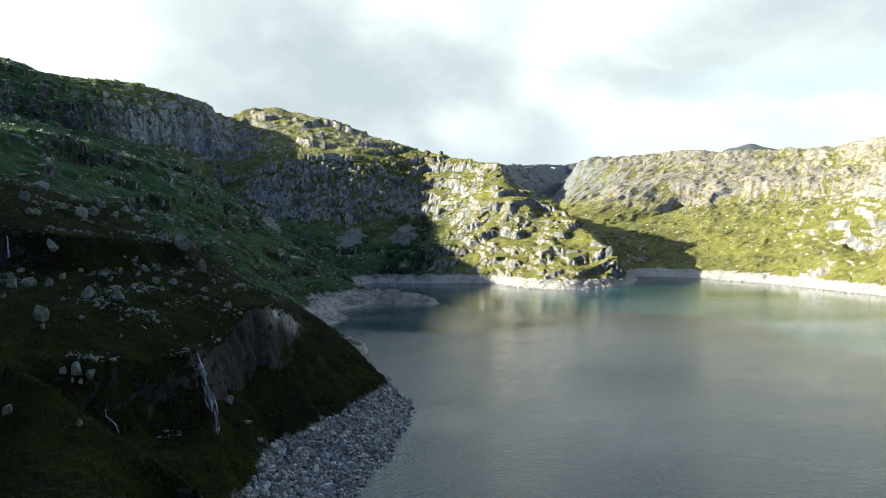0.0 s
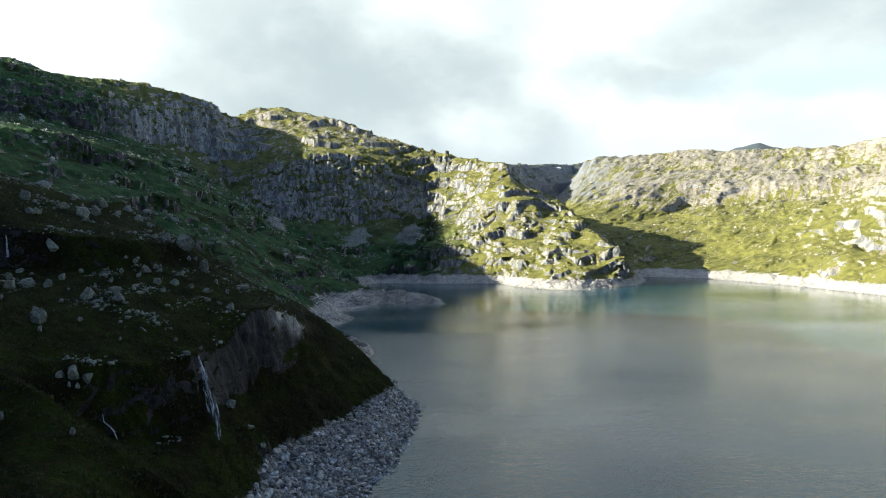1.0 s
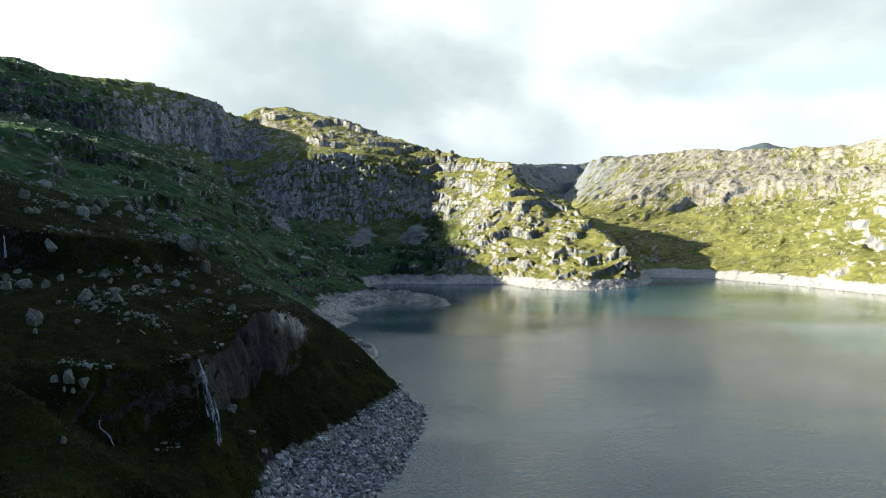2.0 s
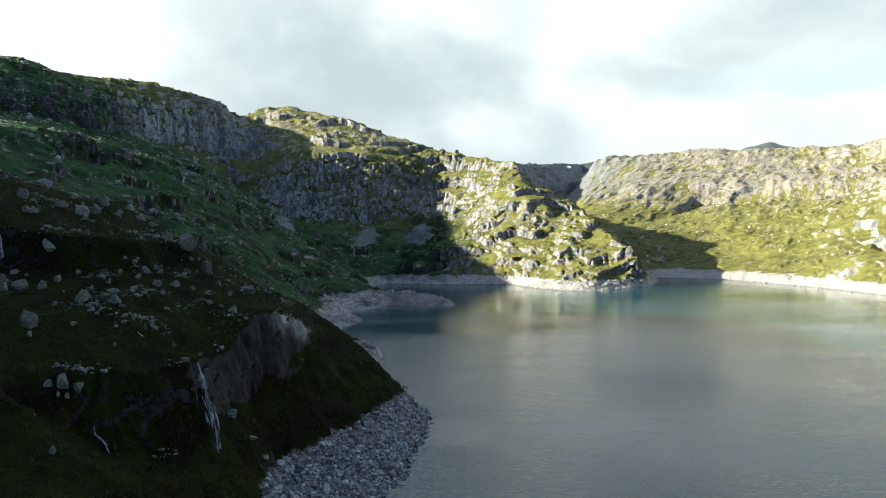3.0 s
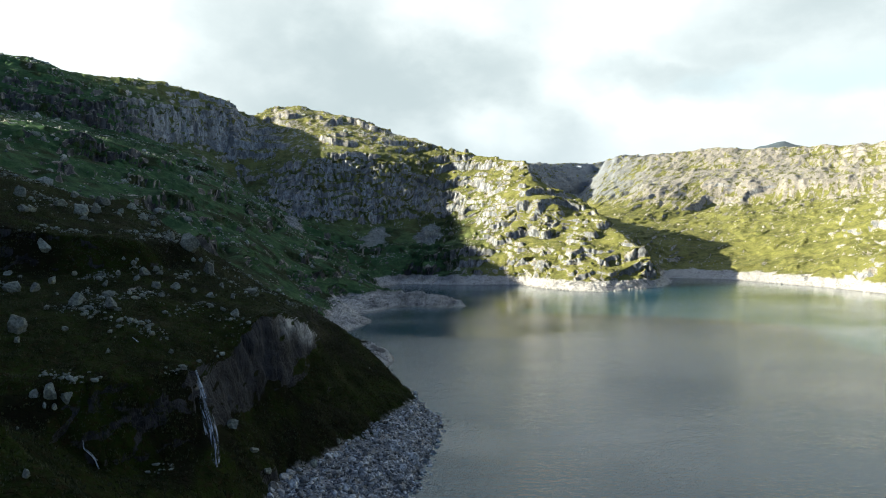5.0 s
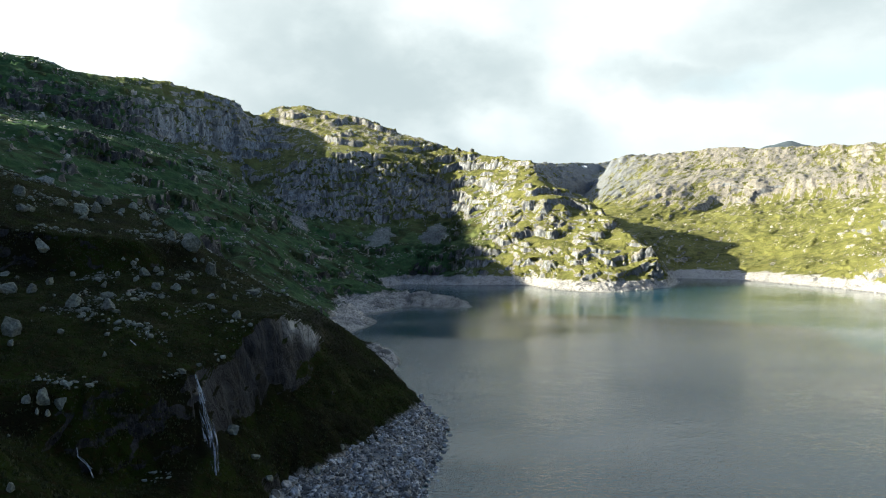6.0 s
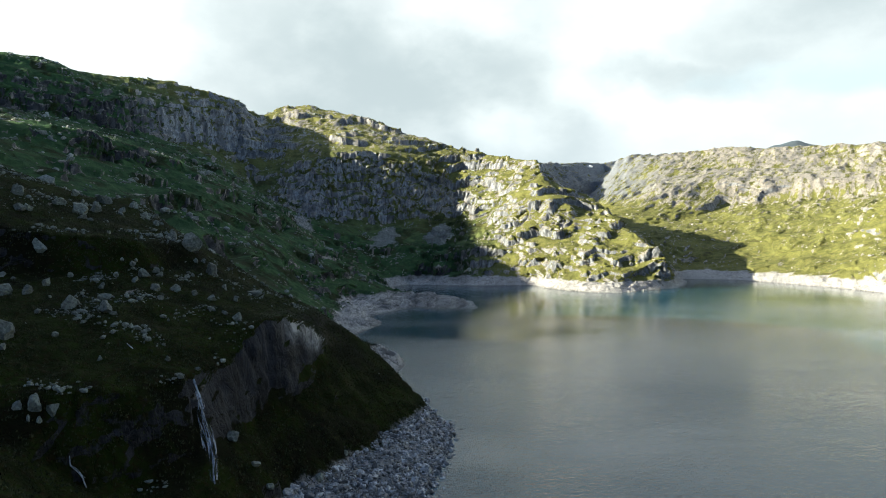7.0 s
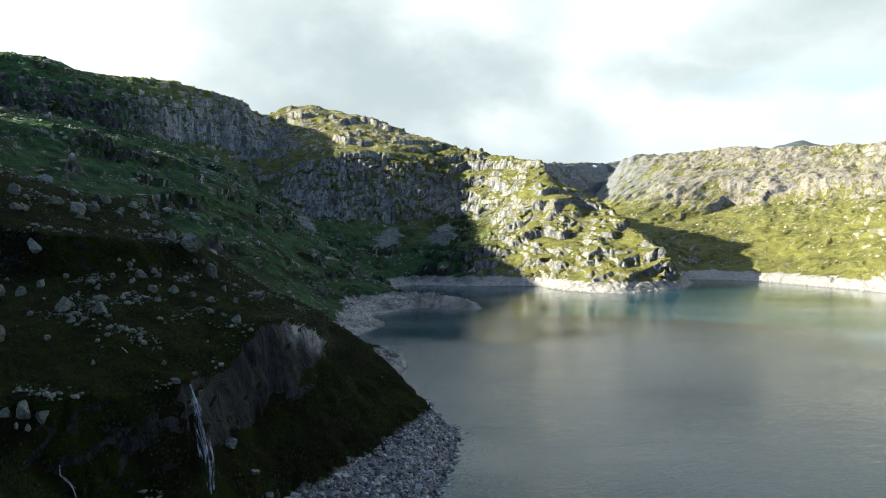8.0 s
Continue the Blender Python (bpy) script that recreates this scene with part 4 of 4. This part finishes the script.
def build_stone_fields():
    far = np.hypot(LAND[:, 0], LAND[:, 1])
    turn = np.arctan2(LAND[:, 0], LAND[:, 1])
    seen = (turn > radians(-40)) & (turn < radians(35))
    clump = np.clip(0.12 + 2.6 * lumps(LAND, 26, 41) + 1.0 * lumps(LAND, 9, 42), 0.03, 2) ** 1.5
    fields = [
        ("boulder_field", seen & (LAND[:, 0] < 0) & (far > 250) & (LAND[:, 1] < 1050) & (LAND[:, 2] > 8) & (STEEP < 0.42), 5600, 0.9, BOULDER,
         "grey boulders strewn over the shaded mountain slope", 1),
        ("boulder_field", seen & (LAND[:, 0] > -20) & (LAND[:, 0] < 210) & (LAND[:, 1] > 560) & (LAND[:, 1] < 1000) & (LAND[:, 2] > 7) & (STEEP < 0.5), 2200, 0.6, PALE,
         "sunlit pale boulders among the grass of the headland", 2),
        ("boulder_field", seen & (LAND[:, 0] > 180) & (LAND[:, 1] > 450) & (LAND[:, 1] < 1700) & (LAND[:, 2] > 7) & (STEEP < 0.5), 5500, 0.8, PALE,
         "pale boulders strewn over the sunlit far mountainside", 3),
    ]
    for name, where, count, base, mat, label, seed in fields:
        i, r = scatter(where, count, seed, clump)
        sizes = np.minimum(base * (1 - r.rand(len(i))) ** -0.45, 5.0)
        tagged(new(name, stone_heap(name, LAND[i], sizes, mat, seed)), label, "boulder field", kind="stuff")
    bunch = np.clip(0.05 + 2.4 * lumps(LAND, 11, 43) + 1.4 * lumps(LAND, 4, 44), 0.01, 2) ** 1.6
    i, r = scatter((far > 60) & (far < 250) & (LAND[:, 0] < -44) & (LAND[:, 0] > -170) & (LAND[:, 1] > 112) & (LAND[:, 2] > 8) & (STEEP < 0.35), 3000, 17, bunch)
    sizes = np.minimum(0.30 * (1 - r.rand(len(i))) ** -0.5, 1.3)
    tagged(new("stones", stone_heap("stones", LAND[i], sizes, SLOPE_STONE, 18)), "pale broken stones half buried in dark heather", "stones", kind="stuff")
    i, r = scatter(SCREE > 0.35, 2600, 7)
    tagged(new("scree", stone_heap("scree", LAND[i], r.uniform(0.6, 2.2, len(i)), BOULDER, 8)), "fans of grey loose stones under the cliffs", "scree", kind="stuff")
    ring = seen & (LAND[:, 2] > -0.2) & (LAND[:, 2] < 7) & (far > 230) & (far < 900) & ((LAND[:, 1] > 540) | (LAND[:, 0] > 10))
    i, r = scatter(ring, 2600, 9)
    tagged(new("shore_stones", stone_heap("shore_stones", LAND[i], np.minimum(0.45 * (1 - r.rand(len(i))) ** -0.5, 2.2), SHORE_ROCK, 10)),
           "pale bare stones along the drawn-down waterline", "shore stones", kind="stuff")


def build_beach():
    """The rubble beach under the near slope."""
    near = (LAND[:, 1] > 100) & (LAND[:, 1] < 215) & (LAND[:, 0] > -42) & (LAND[:, 0] < 0) & (LAND[:, 2] > -0.8) & (LAND[:, 2] < 7.6)
    i, r = scatter(near, 9500, 14)
    sizes = np.minimum(0.30 * (1 - r.rand(len(i))) ** -0.45, 1.5)
    beach = tagged(new("rubble_beach", stone_heap("rubble_beach", LAND[i], sizes, SHINGLE, 15, 0.2)),
                   "steep beach of blue-grey broken stones at the waterline", "beach", kind="stuff")
    shapes = [boulder_mesh(60 + k, 2, SHINGLE, cuts=8) for k in range(8)]
    for s in shapes:
        s.name = "stone"
    i, r = scatter(near & (LAND[:, 2] > 0), 290, 16)
    for k in i:
        wide = min(0.9 * (1 - r.rand()) ** -0.35, 2.4)
        ob = new("stone", shapes[r.randint(8)])
        ob.parent = beach
        high = wide * r.uniform(0.5, 0.85)
        ob.matrix_world = pose(*(LAND[k] - (0, 0, 0.1 * high)), r.uniform(-25, 25), r.uniform(-25, 25), r.uniform(0, 360)) @ Matrix.Diagonal((wide, wide * r.uniform(0.6, 0.95), high, 1))


# ---------------------------------------------------------------- running water


def ribbon(bm, path, wide, rnd, wander=0.18):
    """A rounded strand of water along the path, frayed at its edges."""
    pts = []
    for a, b in zip(path[:-1], path[1:]):
        a, b = Vector(a), Vector(b)
        steps = max(2, int((b - a).length / 0.45))
        pts += [a.lerp(b, k / steps) for k in range(steps)]
    pts.append(Vector(path[-1]))
    out = Vector((0.78, -0.50, 0.37))
    side = Vector((0.62, 0.78, 0))
    rows = []
    for k, p in enumerate(pts):
        u = k / (len(pts) - 1)
        sway = wander * noise.noise(Vector((k * 0.35, wide * 9, rnd.random() * 0.3)))
        w0 = wide * (0.75 + 0.5 * noise.noise(Vector((k * 0.5, 3.1, wide * 5)))) * (0.5 + 0.5 * min(1, 4 * u + 0.3))
        c = p + out * 0.4 + side * sway
        rows.append([bm.verts.new(c + side * (w0 * s) + out * (w0 * 0.7 * (1 - s * s * 4))) for s in (-0.5, -0.25, 0, 0.25, 0.5)])
    for a, b in zip(rows[:-1], rows[1:]):
        for j in range(4):
            bm.faces.new((a[j], a[j + 1], b[j + 1], b[j]))


def settled(p):
    """The spot of the rock face nearest to p."""
    d = ((NEAR_LAND - np.array(p)) ** 2).sum(1)
    return Vector(NEAR_LAND[np.argpartition(d, 5)[:5]].mean(0))


def water_thing(name, label, strands):
    base = new(name)
    base.location = strands[0][0][-1]
    rnd = random.Random(3)
    for path, wide, shift, *other in strands:
        bm = bmesh.new()
        spots = [Vector(p) + Vector((0.5, 0.87, 0)) * shift * min(1, 0.25 + k / max(1, len(path) - 1)) for k, p in enumerate(path)]
        ribbon(bm, [settled(p) for p in spots] if other else spots, wide, rnd)
        for f in bm.faces:
            f.smooth = True
        mesh = bpy.data.meshes.new("strand")
        bm.to_mesh(mesh)
        bm.free()
        mesh.materials.append(other[0] if other else FOAM)
        ob = new("strand", mesh)
        ob.parent = base
        ob.matrix_parent_inverse = Matrix.Translation(base.location).inverted()
    return tagged(base, label, name)


def veil_sheet(path, widths, seed):
    """A thin curtain of falling water that hangs in folds before the rock; it is worn through between its streaks."""
    pts = []
    for (a, wa), (b, wb) in zip(list(zip(path, widths))[:-1], list(zip(path, widths))[1:]):
        for k in range(6):
            pts.append((Vector(a).lerp(Vector(b), k / 6), wa + (wb - wa) * k / 6))
    out, side = Vector((0.78, -0.50, 0.37)), Vector((0.62, 0.78, 0))
    bm = bmesh.new()
    rows = []
    for k, (p, wide) in enumerate(pts):
        row = []
        for j in range(25):
            u = j / 24 - 0.5
            fold = 0.18 * noise.noise(Vector((u * wide * 2.2, k * 0.06, seed)))
            row.append(bm.verts.new(p + side * (u * wide + 0.1 * noise.noise(Vector((k * 0.2, seed, 0)))) + out * (0.35 + fold - 0.5 * u * u * wide)))
        rows.append(row)
    for a, b in zip(rows[:-1], rows[1:]):
        for j in range(24):
            bm.faces.new((a[j], a[j + 1], b[j + 1], b[j])).smooth = True
    mesh = bpy.data.meshes.new("veil")
    bm.to_mesh(mesh)
    bm.free()
    mesh.attributes.new("across", "FLOAT", "POINT").data.foreach_set("value", [(j / 24 - 0.5) * wide for _, wide in pts for j in range(25)])
    mesh.attributes.new("down", "FLOAT", "POINT").data.foreach_set("value", [-p.z for p, _ in pts for j in range(25)])
    mesh.materials.append(CURTAIN)
    return mesh


def build_running_water():
    fall = water_thing("waterfall", "thin white waterfall over a dark rock step",
                       [(FALL[:3], 0.45, 0.0), (FALL[1:4], 0.3, 0.1), (FALL[2:6], 0.16, 0.25, VEIL), (FALL[3:7], 0.14, -0.3, VEIL), (FALL[6:9], 0.25, -0.2, VEIL)])
    for path, widths, seed in ((FALL[1:7], (0.5, 0.8, 1.3, 1.8, 2.2, 2.4), 2.0), (FALL[5:9], (1.5, 1.7, 1.4, 0.9), 5.0)):
        ob = new("veil", veil_sheet(path, widths, seed))
        ob.parent = fall
        ob.matrix_parent_inverse = Matrix.Translation(fall.location).inverted()
    water_thing("rill", "narrow white rill running down a dark gully", [(RILL_LOW, 0.2, 0.0), (RILL_LOW[1:4], 0.12, 0.2)])
    water_thing("rill", "short white cascade on a dark rock step", [(RILL_WEST, 0.35, 0.0), (RILL_WEST[1:], 0.2, 0.4)])
    water_thing("rill", "tiny pale rill among the moss", [(RILL_MID, 0.25, 0.0)])


# ---------------------------------------------------------------- turf, snow and the last peak


def build_tufts():
    far = np.hypot(LAND[:, 0], LAND[:, 1])
    i, r = scatter((far > 55) & (far < 235) & (LAND[:, 0] < -12) & (LAND[:, 0] > -160) & (LAND[:, 1] > 45) & (LAND[:, 2] > 7.2) & (ROCKY < 0.5), 26000, 21,
                   np.clip(0.5 + 1.5 * lumps(LAND, 4, 51), 0.05, 2))
    n, blades = len(i), 4
    c = np.repeat(LAND[i], blades, 0) + np.concatenate([r.normal(0, 0.12, (n * blades, 2)), np.zeros((n * blades, 1))], 1)
    tall = r.uniform(0.12, 0.32, n * blades)
    a = r.uniform(0, 2 * np.pi, n * blades)
    side = np.stack([np.cos(a), np.sin(a), 0 * a], -1) * (tall * 0.45)[:, None]
    lean = np.stack([r.normal(0, 0.35, n * blades), r.normal(0, 0.35, n * blades), np.ones(n * blades)], -1) * tall[:, None]
    v = np.stack([c - side - (0, 0, 0.08), c + side - (0, 0, 0.08), c + lean], 1).reshape(-1, 3)
    mesh = bpy.data.meshes.new("grass")
    mesh.vertices.add(len(v))
    mesh.vertices.foreach_set("co", v.ravel())
    mesh.loops.add(len(v))
    mesh.loops.foreach_set("vertex_index", np.arange(len(v), dtype=np.int32))
    mesh.polygons.add(len(v) // 3)
    mesh.polygons.foreach_set("loop_start", np.arange(0, len(v), 3, dtype=np.int32))
    mesh.update(calc_edges=True)
    mesh.materials.append(TUFT)
    tagged(new("grass", mesh), "tufts of dark grass and heather on the near slope", "grass", kind="stuff")


def build_snow():
    bm = bmesh.new()
    bmesh.ops.create_icosphere(bm, subdivisions=3, radius=1)
    for v in bm.verts:
        k = 1 + 0.35 * noise.noise(v.co * 1.7)
        v.co = Vector((v.co.x * 9 * k, v.co.y * 4 * k, v.co.z * 3.4 * k))
    mesh = bpy.data.meshes.new("snow_patch")
    bm.to_mesh(mesh)
    bm.free()
    mesh.materials.append(SNOW)
    ob = new("snow_patch", mesh)
    ob.location = (305, 1905, 223)
    tagged(ob, "small patch of old white snow on the mountain wall", "snow")


def build_far_peak():
    n = 72
    x, y = np.meshgrid(np.linspace(-900, 900, n * 2), np.linspace(-600, 600, n), indexing="ij")
    p = np.stack([x.ravel() + 1350, y.ravel() + 3000, 0 * x.ravel()], -1)
    d = np.hypot(x.ravel(), y.ravel() * 1.3)
    p[:, 2] = 434 - 0.29 * d - 0.00012 * d * d + (18 * lumps(p, 120, 61) + 9 * lumps(p, 45, 62) + 4 * lumps(p, 20, 63)) * smooth(d, 0, 60)
    idx = np.arange(len(p)).reshape(2 * n, n)
    quads = np.stack([idx[:-1, :-1], idx[1:, :-1], idx[1:, 1:], idx[:-1, 1:]], -1).reshape(-1, 4)
    mesh = bpy.data.meshes.new("mountain")
    mesh.from_pydata(p.tolist(), [], quads.tolist())
    mesh.polygons.foreach_set("use_smooth", np.ones(len(quads), bool))
    mesh.materials.append(HAZY_PEAK)
    tagged(new("mountain", mesh), "far dark peak rising behind the ridge", "mountain", kind="structure")


build_boulders()
build_stone_fields()
build_beach()
build_running_water()
build_tufts()
build_snow()
build_far_peak()
